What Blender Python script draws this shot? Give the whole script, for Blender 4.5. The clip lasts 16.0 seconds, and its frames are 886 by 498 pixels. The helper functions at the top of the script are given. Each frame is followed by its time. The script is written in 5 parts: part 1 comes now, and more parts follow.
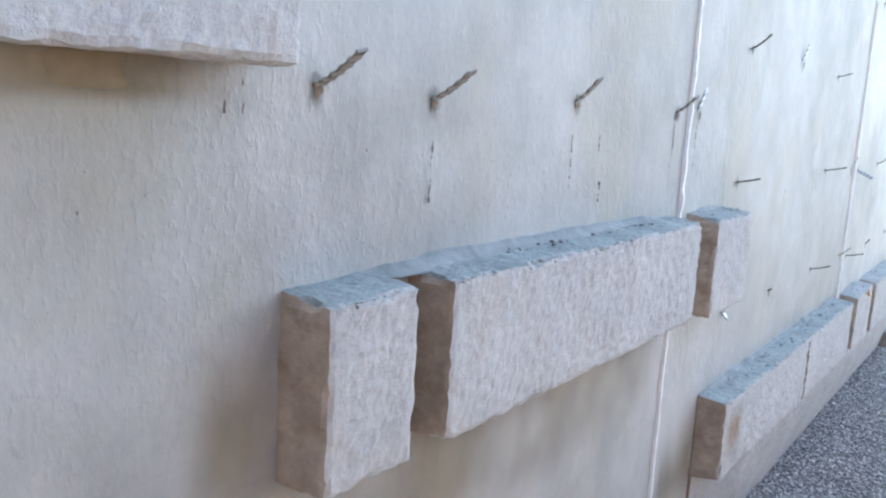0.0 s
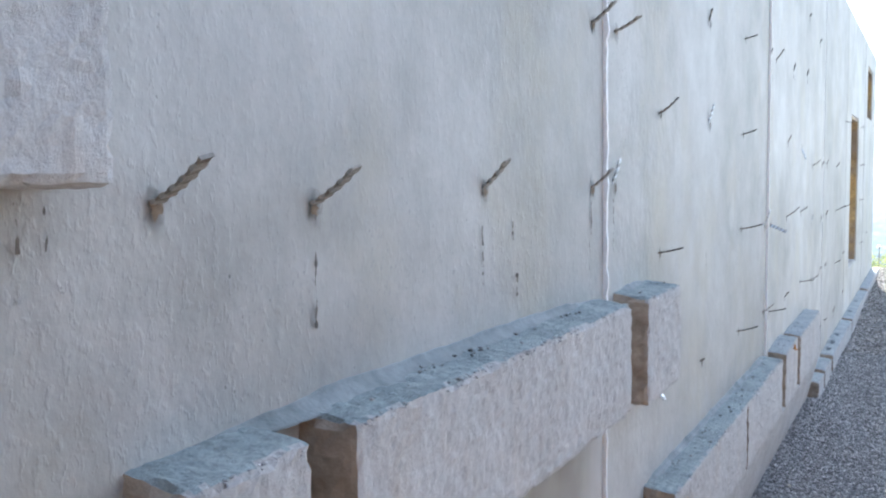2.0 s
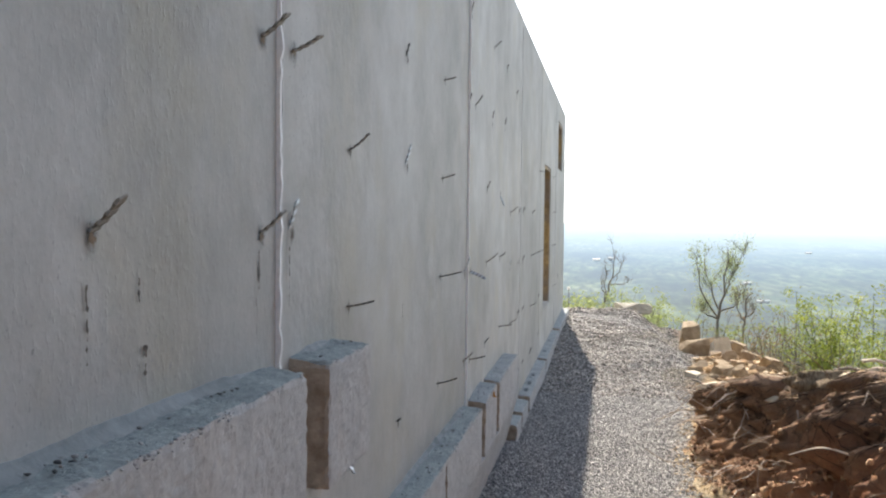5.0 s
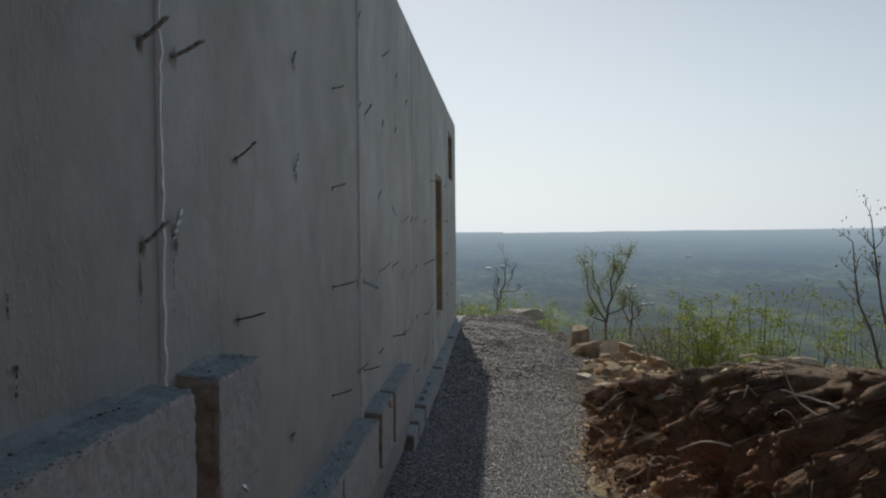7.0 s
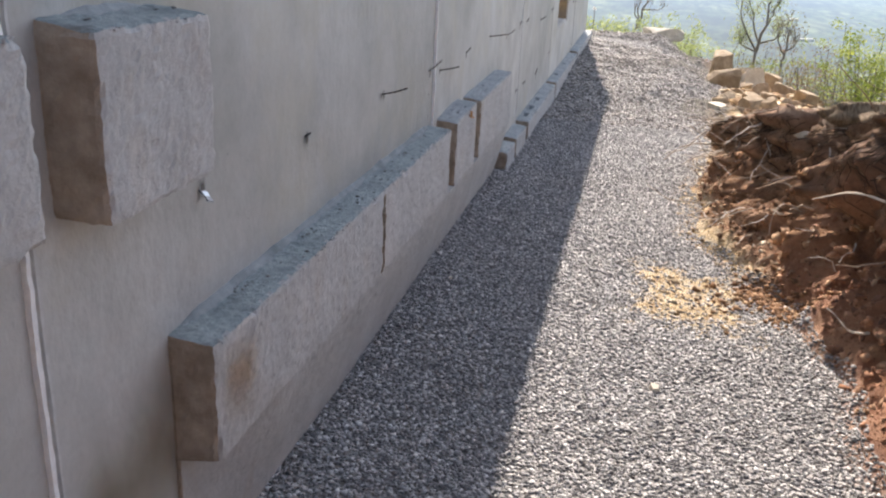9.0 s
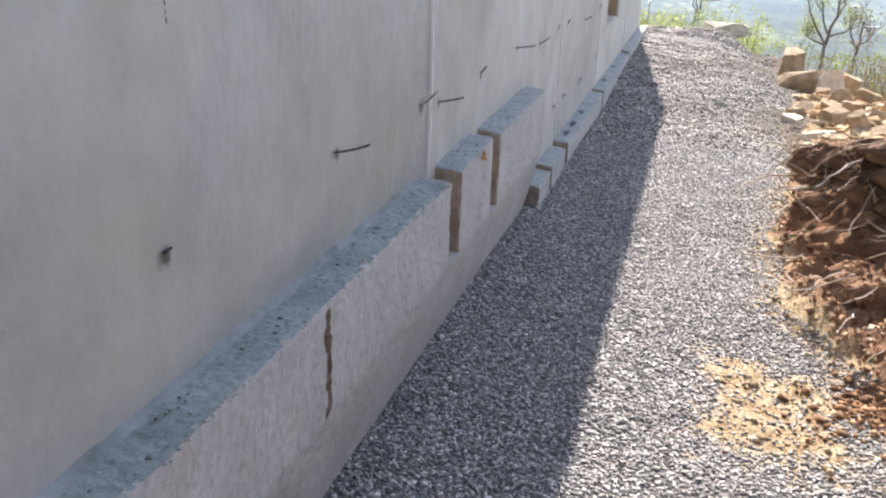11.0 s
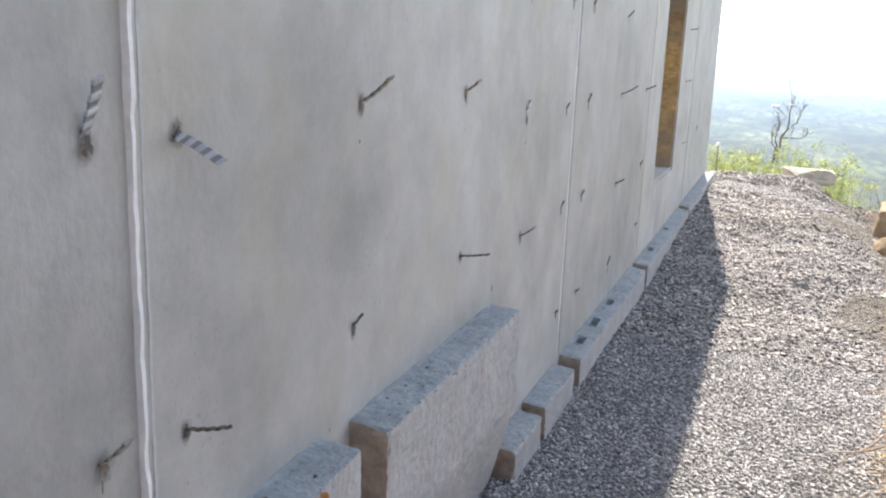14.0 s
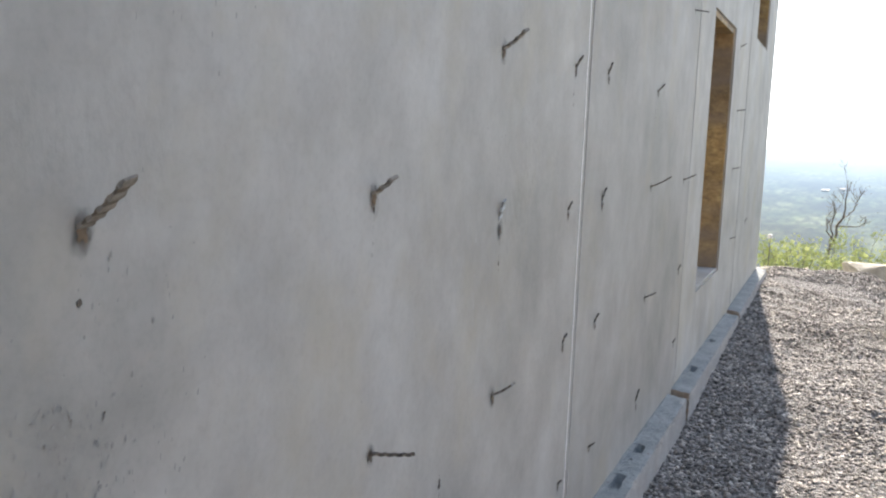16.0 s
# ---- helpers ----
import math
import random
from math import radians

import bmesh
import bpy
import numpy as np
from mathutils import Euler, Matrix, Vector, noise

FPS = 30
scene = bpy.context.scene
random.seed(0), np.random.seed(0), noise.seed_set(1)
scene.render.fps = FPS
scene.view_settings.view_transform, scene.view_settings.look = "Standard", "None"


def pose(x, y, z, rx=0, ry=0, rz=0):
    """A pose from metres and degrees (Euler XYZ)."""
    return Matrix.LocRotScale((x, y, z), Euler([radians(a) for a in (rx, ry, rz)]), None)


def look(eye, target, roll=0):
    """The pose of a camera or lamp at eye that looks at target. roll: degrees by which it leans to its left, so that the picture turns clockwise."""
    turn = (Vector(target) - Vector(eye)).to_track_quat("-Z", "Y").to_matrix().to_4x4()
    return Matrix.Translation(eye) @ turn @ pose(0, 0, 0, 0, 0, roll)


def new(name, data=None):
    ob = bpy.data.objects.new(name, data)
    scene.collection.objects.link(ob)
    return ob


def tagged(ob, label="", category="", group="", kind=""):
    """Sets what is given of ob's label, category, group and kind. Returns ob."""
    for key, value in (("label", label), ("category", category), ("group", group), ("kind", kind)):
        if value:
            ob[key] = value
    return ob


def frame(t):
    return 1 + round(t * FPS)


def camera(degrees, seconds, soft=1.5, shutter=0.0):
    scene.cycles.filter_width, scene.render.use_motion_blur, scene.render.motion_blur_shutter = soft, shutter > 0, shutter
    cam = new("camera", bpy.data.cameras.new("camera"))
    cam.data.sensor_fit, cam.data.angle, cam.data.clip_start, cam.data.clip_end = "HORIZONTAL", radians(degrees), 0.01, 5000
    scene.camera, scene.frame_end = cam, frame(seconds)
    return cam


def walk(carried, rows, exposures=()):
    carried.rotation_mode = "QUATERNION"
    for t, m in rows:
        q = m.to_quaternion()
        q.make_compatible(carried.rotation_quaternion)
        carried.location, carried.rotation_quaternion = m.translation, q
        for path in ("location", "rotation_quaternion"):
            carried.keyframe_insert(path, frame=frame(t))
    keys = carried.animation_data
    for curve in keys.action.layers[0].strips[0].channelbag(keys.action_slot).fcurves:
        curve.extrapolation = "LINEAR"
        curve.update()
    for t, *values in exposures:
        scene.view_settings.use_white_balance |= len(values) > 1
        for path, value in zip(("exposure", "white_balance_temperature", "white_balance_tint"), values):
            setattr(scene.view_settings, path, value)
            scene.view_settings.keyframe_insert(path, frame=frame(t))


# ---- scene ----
cam = camera(54.0, 16.0, soft=2.2)
PATH = [
    (0, (0.891, 0.371, 2.218), (-0.232, 1.991, 1.882), 3.5),
    (0.5, (0.927, 0.391, 2.212), (-0.233, 1.99, 1.897), 3.4),
    (1, (0.904, 0.438, 2.2), (-0.266, 2.003, 1.774), 2.5),
    (1.5, (0.828, 0.553, 2.233), (-0.244, 2.215, 1.932), 1.0),
    (2, (0.771, 0.611, 2.252), (-0.209, 2.347, 2.091), -0.8),
    (2.5, (0.807, 0.705, 2.228), (-0.136, 2.465, 2.112), -0.9),
    (3, (0.863, 0.891, 2.223), (-0.006, 2.69, 2.127), 1.6),
    (3.5, (0.848, 0.997, 2.217), (0.037, 2.821, 2.099), 3.2),
    (4, (0.799, 0.998, 2.241), (0.066, 2.855, 2.119), 3.0),
    (4.5, (0.762, 1.002, 2.254), (0.194, 2.918, 2.163), 1.4),
    (5, (0.741, 1.005, 2.262), (0.361, 2.967, 2.19), 0.7),
    (5.2, (0.744, 1.016, 2.274), (0.478, 2.997, 2.199), 0.1),
    (7.3, (0.741, 1.024, 2.239), (0.605, 3.019, 2.194), -0.5),
    (7.5, (0.764, 1.064, 2.213), (0.500, 3.042, 2.082), 0.6),
    (8, (0.852, 1.233, 2.123), (0.45, 3.166, 1.8), 2.8),
    (8.2, (0.869, 1.364, 2.09), (0.51, 3.26, 1.564), 3.0),
    (10.3, (0.88, 2.407, 2.053), (0.342, 4.186, 1.314), 2.7),
    (10.5, (0.868, 2.528, 2.044), (0.319, 4.302, 1.301), 2.6),
    (11, (0.815, 2.832, 2.068), (0.308, 4.633, 1.361), 2.1),
    (11.5, (0.832, 3.101, 2.058), (0.359, 4.908, 1.342), -0.4),
    (12, (0.899, 3.42, 2.07), (0.397, 5.22, 1.356), 3.1),
    (12.5, (0.872, 3.721, 2.061), (0.351, 5.518, 1.354), 1.7),
    (13, (0.815, 3.977, 2.091), (0.249, 5.774, 1.419), 0.2),
    (13.5, (0.84, 4.242, 2.097), (0.228, 6.061, 1.533), 0.1),
    (14, (0.846, 4.537, 2.112), (0.138, 6.353, 1.665), 2.2),
    (14.5, (0.781, 4.802, 2.112), (0.046, 6.609, 1.668), 0.6),
    (15, (0.745, 5.021, 2.147), (0.039, 6.861, 1.811), -1.9),
    (15.5, (0.787, 5.275, 2.133), (0.035, 7.114, 1.9), -0.3),
    (16, (0.737, 5.516, 2.111), (-0.086, 7.32, 1.846), 2.1),
]
EXPOSURES = [
    (0.0, 2.16, 6120, 9), (0.5, 2.00, 6120, 9), (1.5, 1.92, 6120, 10), (3.0, 1.26, 6080, 9), (4.0, 1.18, 6150, 10), (4.5, 1.06, 6600, 12), (5.2, 0.61, 6950, 12), (7.3, -1.18, 6500, 9), (7.6, -1.02, 6500, 10), (8.0, 0.10, 6750, 14),
    (8.2, 0.52, 6900, 16), (10.3, 1.10, 6680, 17), (11.0, 1.16, 6680, 17), (13.0, 1.20, 6740, 16), (14.0, 1.22, 6800, 15), (15.5, 0.94, 6900, 14), (16.0, 0.86, 6900, 14)]
walk(cam, [(t, look(eye, target, roll)) for t, eye, target, roll in PATH], EXPOSURES)

# ---- sky and sun ----
SUN_AT = Vector((-0.60, 4.6, 3.2)).normalized()
world = bpy.data.worlds.new("sky")
scene.world = world
world.use_nodes = True
sky = world.node_tree.nodes.new("ShaderNodeTexSky")
sky.sky_type = "NISHITA"
sky.sun_disc = False
sky.sun_elevation = math.asin(SUN_AT.z)
sky.sun_rotation = math.atan2(SUN_AT.x, SUN_AT.y)
sky.air_density, sky.dust_density, sky.ozone_density = 1.0, 0.8, 1.0
background = world.node_tree.nodes["Background"]
# milky haze low over the horizon, brighter toward the sun
wt = world.node_tree
where = wt.nodes.new("ShaderNodeTexCoord")
axes = wt.nodes.new("ShaderNodeSeparateXYZ")
band = wt.nodes.new("ShaderNodeMapRange")
band.inputs["From Min"].default_value, band.inputs["From Max"].default_value = 0.0, 0.36
band.inputs["To Min"].default_value, band.inputs["To Max"].default_value = 0.85, 0.15
toward = wt.nodes.new("ShaderNodeVectorMath")
toward.operation = "DOT_PRODUCT"
toward.inputs[1].default_value = SUN_AT
glow_side = wt.nodes.new("ShaderNodeMapRange")
glow_side.inputs["From Min"].default_value, glow_side.inputs["From Max"].default_value = 0.2, 1.0
glow_side.inputs["To Min"].default_value, glow_side.inputs["To Max"].default_value = 0.30, 2.3
tone = wt.nodes.new("ShaderNodeVectorMath")
tone.operation = "SCALE"
tone.inputs[0].default_value = (8.3, 9.2, 10.1)
milk = wt.nodes.new("ShaderNodeMix")
milk.data_type = "RGBA"
for a, b in ((where.outputs["Generated"], axes.inputs[0]), (axes.outputs["Z"], band.inputs["Value"]), (where.outputs["Generated"], toward.inputs[0]),
             (toward.outputs["Value"], glow_side.inputs["Value"]), (glow_side.outputs[0], tone.inputs["Scale"]), (band.outputs[0], milk.inputs[0]),
             (sky.outputs[0], milk.inputs[6]), (tone.outputs[0], milk.inputs[7]), (milk.outputs[2], background.inputs[0])):
    wt.links.new(a, b)
background.inputs[1].default_value = 0.111
sun = new("sun", bpy.data.lights.new("sun", "SUN"))
sun.data.energy, sun.data.angle, sun.data.color = 5.0, radians(0.5), (1.0, 0.93, 0.82)
sun.matrix_world = look(SUN_AT * 50, (0, 0, 0))


# ---- materials ----
def make(name, rough=0.85, metal=0.0):
    m = bpy.data.materials.new(name)
    m.use_nodes = True
    shader = m.node_tree.nodes["Principled BSDF"]
    shader.inputs["Roughness"].default_value = rough
    shader.inputs["Metallic"].default_value = metal
    return m, m.node_tree, shader


def node(tree, kind, **values):
    n = tree.nodes.new(kind)
    for key, value in values.items():
        if key in n.inputs:
            n.inputs[key].default_value = value
    return n


def placed(tree, scale=(1, 1, 1), space="Object"):
    where = tree.nodes.new("ShaderNodeTexCoord")
    m = node(tree, "ShaderNodeMapping", Scale=scale)
    tree.links.new(where.outputs[space], m.inputs[0])
    return m.outputs[0]


def grain(tree, at, scale, detail=5.0, rough=0.6):
    n = node(tree, "ShaderNodeTexNoise", Scale=scale, Detail=detail, Roughness=rough)
    tree.links.new(at, n.inputs["Vector"])
    return n.outputs["Fac"]


def ramp(tree, fac, *stops):
    n = tree.nodes.new("ShaderNodeValToRGB")
    els = n.color_ramp.elements
    while len(els) < len(stops):
        els.new(0.5)
    for e, (p, c) in zip(els, stops):
        e.position = p
        e.color = (*c, 1) if len(c) == 3 else c
    tree.links.new(fac, n.inputs[0])
    return n.outputs[0]


def blend(tree, fac, a, b, how="MIX"):
    n = tree.nodes.new("ShaderNodeMix")
    n.data_type, n.blend_type = "RGBA", how
    for socket, value in ((n.inputs[0], fac), (n.inputs[6], a), (n.inputs[7], b)):
        if isinstance(value, (int, float)):
            socket.default_value = value
        elif isinstance(value, tuple):
            socket.default_value = (*value, 1)
        else:
            tree.links.new(value, socket)
    return n.outputs[2]


def relief(tree, shader, height, strength, distance):
    n = node(tree, "ShaderNodeBump", Strength=strength, Distance=distance)
    tree.links.new(height, n.inputs["Height"])
    tree.links.new(n.outputs[0], shader.inputs["Normal"])
    return n


def grey(v):
    return (v, v, v)


def plain(name, dark, light, scale=20, rough=0.85, metal=0.0, bump=0.3, depth=0.003):
    m, t, s = make(name, rough, metal)
    at = placed(t)
    g = grain(t, at, scale)
    t.links.new(ramp(t, g, (0.3, dark), (0.7, light)), s.inputs["Base Color"])
    relief(t, s, grain(t, at, scale * 3), bump, depth)
    return m


def wall_material(name, bumps, low, high, tone, floor=0.08, lumps=0.0, pits=0.4):
    m, t, s = make(name, 0.6)
    at = placed(t)
    broad = ramp(t, grain(t, at, 1.1, 6, 0.65), (0.33, (0.36, 0.355, 0.325)), (0.5, (0.475, 0.468, 0.44)), (0.66, (0.57, 0.567, 0.545)))
    cloud = ramp(t, grain(t, placed(t, (1, 1, 0.8)), 4.5, 6, 0.7), (0.3, grey(0.80)), (0.62, grey(1.0)))
    c = blend(t, 1.0, broad, cloud, "MULTIPLY")
    streak = ramp(t, grain(t, placed(t, (1, 9, 0.8)), 1.2, 6, 0.6), (0.30, grey(0.80)), (0.55, grey(1.0)))
    keep_streak = ramp(t, grain(t, at, 0.7, 2), (0.45, grey(0)), (0.62, grey(0.3)))
    c = blend(t, keep_streak, c, streak, "MULTIPLY")
    fine = ramp(t, grain(t, at, 75, 4, 0.7), (0.35, grey(0.74)), (0.52, grey(1.0)))
    c = blend(t, 0.22, c, fine, "MULTIPLY")
    tint = node(t, "ShaderNodeObjectInfo")
    shift = ramp(t, tint.outputs["Random"], (0.0, grey(0.94)), (1.0, grey(1.0)))
    c = blend(t, 1.0, c, shift, "MULTIPLY")
    # splashed clay
    patch = ramp(t, grain(t, placed(t, (1, 1, 0.7)), 1.9, 5, 0.65), (0.50, grey(0)), (0.74, grey(0.6)))
    c = blend(t, patch, c, (0.44, 0.40, 0.29))
    # pale lime bloom in soft spots
    lime = ramp(t, grain(t, placed(t), 3.1, 3, 0.5), (0.64, grey(0)), (0.78, grey(0.5)))
    c = blend(t, lime, c, (0.62, 0.62, 0.60))
    # bug holes in loose groups
    v = node(t, "ShaderNodeTexVoronoi", Scale=34.0)
    t.links.new(placed(t, (1, 1, 0.8)), v.inputs["Vector"])
    keep = ramp(t, grain(t, at, 4, 3), (0.54, grey(0)), (0.66, grey(1)))
    hole = blend(t, keep, grey(1.0), ramp(t, v.outputs["Distance"], (0.03, grey(0.0)), (0.09, grey(1.0))))
    c = blend(t, pits, c, hole, "MULTIPLY")
    c = blend(t, 1.0, c, grey(tone), "MULTIPLY")
    t.links.new(c, s.inputs["Base Color"])
    # orange-peel dimples in some places, nearly smooth in others
    dimple = grain(t, placed(t, (1, 1, 0.68)), 36, 4, 0.55)
    if lumps:
        lump = ramp(t, grain(t, placed(t, (1, 1, 0.6)), 78, 2, 0.5), (0.54, grey(0)), (0.70, grey(1)))
        dimple = blend(t, lumps, dimple, lump)
    where = ramp(t, grain(t, at, 1.4, 3), (low, grey(floor)), (high, grey(1.0)))
    h = blend(t, where, grey(0.5), dimple)
    h = blend(t, 0.7, h, hole, "MULTIPLY")
    relief(t, s, h, bumps, 0.013)
    return m


def ledge_front_material():
    m, t, s = make("ledge_face_concrete", 0.9)
    at = placed(t)
    c = ramp(t, grain(t, at, 6, 6, 0.65), (0.3, (0.42, 0.412, 0.396)), (0.68, (0.55, 0.542, 0.525)))
    c = blend(t, 0.26, c, ramp(t, grain(t, at, 60, 4, 0.7), (0.32, grey(0.62)), (0.55, grey(1))), "MULTIPLY")
    pits = ramp(t, grain(t, at, 34, 5, 0.7), (0.62, grey(0)), (0.72, grey(0.34)))
    c = blend(t, pits, c, (0.22, 0.175, 0.14))
    crumbs = ramp(t, grain(t, placed(t, (1, 1.3, 1)), 27, 4, 0.7), (0.62, grey(0)), (0.72, grey(0.28)))
    c = blend(t, crumbs, c, (0.66, 0.65, 0.64))
    rust = ramp(t, grain(t, placed(t, (1, 3, 1)), 2.1, 3), (0.60, grey(0)), (0.74, grey(0.22)))
    c = blend(t, rust, c, (0.45, 0.33, 0.21))
    t.links.new(c, s.inputs["Base Color"])
    relief(t, s, grain(t, at, 45, 6, 0.7), 0.6, 0.009)
    return m


def ledge_top_material(name, dark, light):
    m, t, s = make(name, 0.8)
    at = placed(t)
    c = ramp(t, grain(t, at, 9, 6, 0.7), (0.3, dark), (0.7, light))
    c = blend(t, 0.4, c, ramp(t, grain(t, at, 55, 4, 0.75), (0.36, grey(0.45)), (0.52, grey(1))), "MULTIPLY")
    t.links.new(c, s.inputs["Base Color"])
    relief(t, s, grain(t, at, 38, 6, 0.75), 0.9, 0.012)
    return m


def ground_material():
    m, t, s = make("gravel_and_soil", 0.95)
    at = placed(t)
    v = node(t, "ShaderNodeTexVoronoi", Scale=62.0)
    t.links.new(at, v.inputs["Vector"])
    stone = ramp(t, v.outputs["Color"], (0.1, (0.16, 0.156, 0.153)), (0.9, (0.52, 0.505, 0.49)))
    stone = blend(t, 0.4, stone, ramp(t, grain(t, at, 2.2, 4), (0.3, grey(0.6)), (0.7, grey(1.0))), "MULTIPLY")
    soil = ramp(t, grain(t, at, 5, 8, 0.75), (0.3, (0.22, 0.10, 0.062)), (0.5, (0.43, 0.21, 0.118)), (0.72, (0.66, 0.42, 0.25)))
    soil = blend(t, 0.3, soil, ramp(t, grain(t, at, 55, 4), (0.3, grey(0.5)), (0.6, grey(1))), "MULTIPLY")
    clay = ramp(t, grain(t, at, 13, 9, 0.72), (0.38, (0.40, 0.25, 0.115)), (0.48, (0.66, 0.49, 0.27)), (0.64, (0.84, 0.72, 0.51)))
    loam = ramp(t, grain(t, at, 6, 8, 0.75), (0.3, (0.23, 0.116, 0.068)), (0.5, (0.44, 0.25, 0.142)), (0.72, (0.66, 0.455, 0.285)))
    loam = blend(t, 0.3, loam, ramp(t, grain(t, at, 55, 4), (0.3, grey(0.5)), (0.6, grey(1))), "MULTIPLY")
    straw = ramp(t, grain(t, placed(t, (3, 1, 1)), 24, 6), (0.35, (0.16, 0.10, 0.055)), (0.7, (0.52, 0.42, 0.28)))
    c = stone
    litter_shade = ramp(t, grain(t, at, 7, 6, 0.75), (0.3, (0.07, 0.06, 0.05)), (0.55, (0.17, 0.15, 0.12)), (0.75, (0.20, 0.20, 0.12)))
    humus = ramp(t, grain(t, at, 9, 8, 0.7), (0.3, (0.14, 0.085, 0.058)), (0.52, (0.34, 0.21, 0.135)), (0.72, (0.56, 0.38, 0.25)))
    for zone, colour in (("soil", soil), ("loam", loam), ("topsoil", humus), ("straw", straw), ("litter_shade", litter_shade), ("clay", clay)):
        a = t.nodes.new("ShaderNodeAttribute")
        a.attribute_name = zone
        c = blend(t, a.outputs["Fac"], c, colour)
    t.links.new(c, s.inputs["Base Color"])
    earth = t.nodes.new("ShaderNodeAttribute")
    earth.attribute_name = "soil"
    h = blend(t, earth.outputs["Fac"], v.outputs["Distance"], grain(t, at, 26, 8, 0.8))
    sandy = t.nodes.new("ShaderNodeAttribute")
    sandy.attribute_name = "clay"
    h = blend(t, sandy.outputs["Fac"], h, grain(t, at, 24, 8, 0.8))
    relief(t, s, h, 1.0, 0.03)
    return m


def valley_material():
    m, t, s = make("wooded_valley_haze_glow", 1.0)
    wood = ramp(t, grain(t, placed(t, (1, 0.32, 0)), 0.015, 8, 0.7), (0.36, (0.022, 0.040, 0.020)), (0.48, (0.055, 0.080, 0.032)), (0.58, (0.11, 0.13, 0.055)), (0.70, (0.15, 0.19, 0.13)))
    wood = blend(t, 0.85, wood, ramp(t, grain(t, placed(t, (1, 0.22, 0)), 0.06, 5, 0.75), (0.40, grey(0.1)), (0.58, grey(1.5))), "MULTIPLY")
    wood = blend(t, 1.0, wood, ramp(t, grain(t, placed(t, (1, 0.5, 0)), 0.005, 5, 0.6), (0.38, grey(0.2)), (0.5, grey(0.9)), (0.62, grey(1.35))), "MULTIPLY")
    t.links.new(wood, s.inputs["Base Color"])
    # air haze painted as glow on the plain, stronger with distance from the hill
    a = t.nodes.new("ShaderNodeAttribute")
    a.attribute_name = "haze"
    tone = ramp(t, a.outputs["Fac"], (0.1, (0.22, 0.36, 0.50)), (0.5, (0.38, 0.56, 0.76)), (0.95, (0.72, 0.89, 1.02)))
    glow = node(t, "ShaderNodeEmission", Strength=HAZE_GLOW)
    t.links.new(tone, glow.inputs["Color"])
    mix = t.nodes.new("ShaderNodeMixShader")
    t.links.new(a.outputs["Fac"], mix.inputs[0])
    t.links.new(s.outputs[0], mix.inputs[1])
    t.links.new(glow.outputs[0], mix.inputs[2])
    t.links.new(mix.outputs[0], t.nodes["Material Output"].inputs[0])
    return m


def island_material(name, *stops, rough=0.85, bump=0.4, scale=60, depth=0.004):
    m, t, s = make(name, rough)
    g = t.nodes.new("ShaderNodeNewGeometry")
    c = ramp(t, g.outputs["Random Per Island"], *stops)
    at = placed(t)
    c = blend(t, 0.35, c, ramp(t, grain(t, at, scale, 3), (0.3, grey(0.55)), (0.65, grey(1.0))), "MULTIPLY")
    t.links.new(c, s.inputs["Base Color"])
    relief(t, s, grain(t, at, scale), bump, depth)
    return m


def leaf_material(name, dark, light):
    m, t, s = make(name, 0.6)
    g = t.nodes.new("ShaderNodeNewGeometry")
    c = ramp(t, g.outputs["Random Per Island"], (0.0, dark), (1.0, light))
    t.links.new(c, s.inputs["Base Color"])
    through_light = node(t, "ShaderNodeBsdfTranslucent")
    t.links.new(c, through_light.inputs[0])
    mix = t.nodes.new("ShaderNodeMixShader")
    mix.inputs[0].default_value = 0.5
    t.links.new(s.outputs[0], mix.inputs[1])
    t.links.new(through_light.outputs[0], mix.inputs[2])
    t.links.new(mix.outputs[0], t.nodes["Material Output"].inputs[0])
    return m


def wood_material():
    m, t, s = make("form_lumber", 0.6)
    at = placed(t, (4, 4, 7))
    c = ramp(t, grain(t, at, 4, 6, 0.7), (0.3, (0.20, 0.12, 0.052)), (0.52, (0.46, 0.30, 0.115)), (0.72, (0.66, 0.48, 0.21)))
    wet = ramp(t, grain(t, placed(t), 2.2, 3), (0.45, grey(0.35)), (0.6, grey(1.0)))
    c = blend(t, 0.7, c, wet, "MULTIPLY")
    weathered = ramp(t, grain(t, placed(t, (0.2, 0.2, 1)), 1.7, 3), (0.45, grey(0)), (0.58, grey(0.8)))
    c = blend(t, weathered, c, (0.24, 0.19, 0.145))
    t.links.new(c, s.inputs["Base Color"])
    relief(t, s, grain(t, at, 12), 0.3, 0.003)
    return m


HAZE_GLOW = 1.07
CONCRETE = wall_material("poured_concrete", 0.30, 0.42, 0.62, 0.95, 0.4, 0.2, 0.6)
MIXED_CONCRETE = wall_material("lightly_pitted_concrete", 0.34, 0.45, 0.64, 1.0)
SMOOTH_CONCRETE = wall_material("smooth_poured_concrete", 0.30, 0.54, 0.70, 1.14)
DULL_CONCRETE = wall_material("dull_poured_concrete", 0.34, 0.54, 0.70, 1.0)
LEDGE_FRONT = ledge_front_material()
# ledge tops are bluer than the faces, the nearer ones darker
LEDGE_TOP = ledge_top_material("teal_ledge_top", (0.215, 0.262, 0.266), (0.39, 0.445, 0.445))
BLUE_GREY_TOP = ledge_top_material("blue_grey_ledge_top", (0.27, 0.305, 0.315), (0.45, 0.49, 0.50))
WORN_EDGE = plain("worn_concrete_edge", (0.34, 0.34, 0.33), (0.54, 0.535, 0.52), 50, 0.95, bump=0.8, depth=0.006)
LEDGE_END = plain("clay_stained_end", (0.26, 0.203, 0.152), (0.48, 0.405, 0.325), 14, 0.95, bump=0.7, depth=0.008)
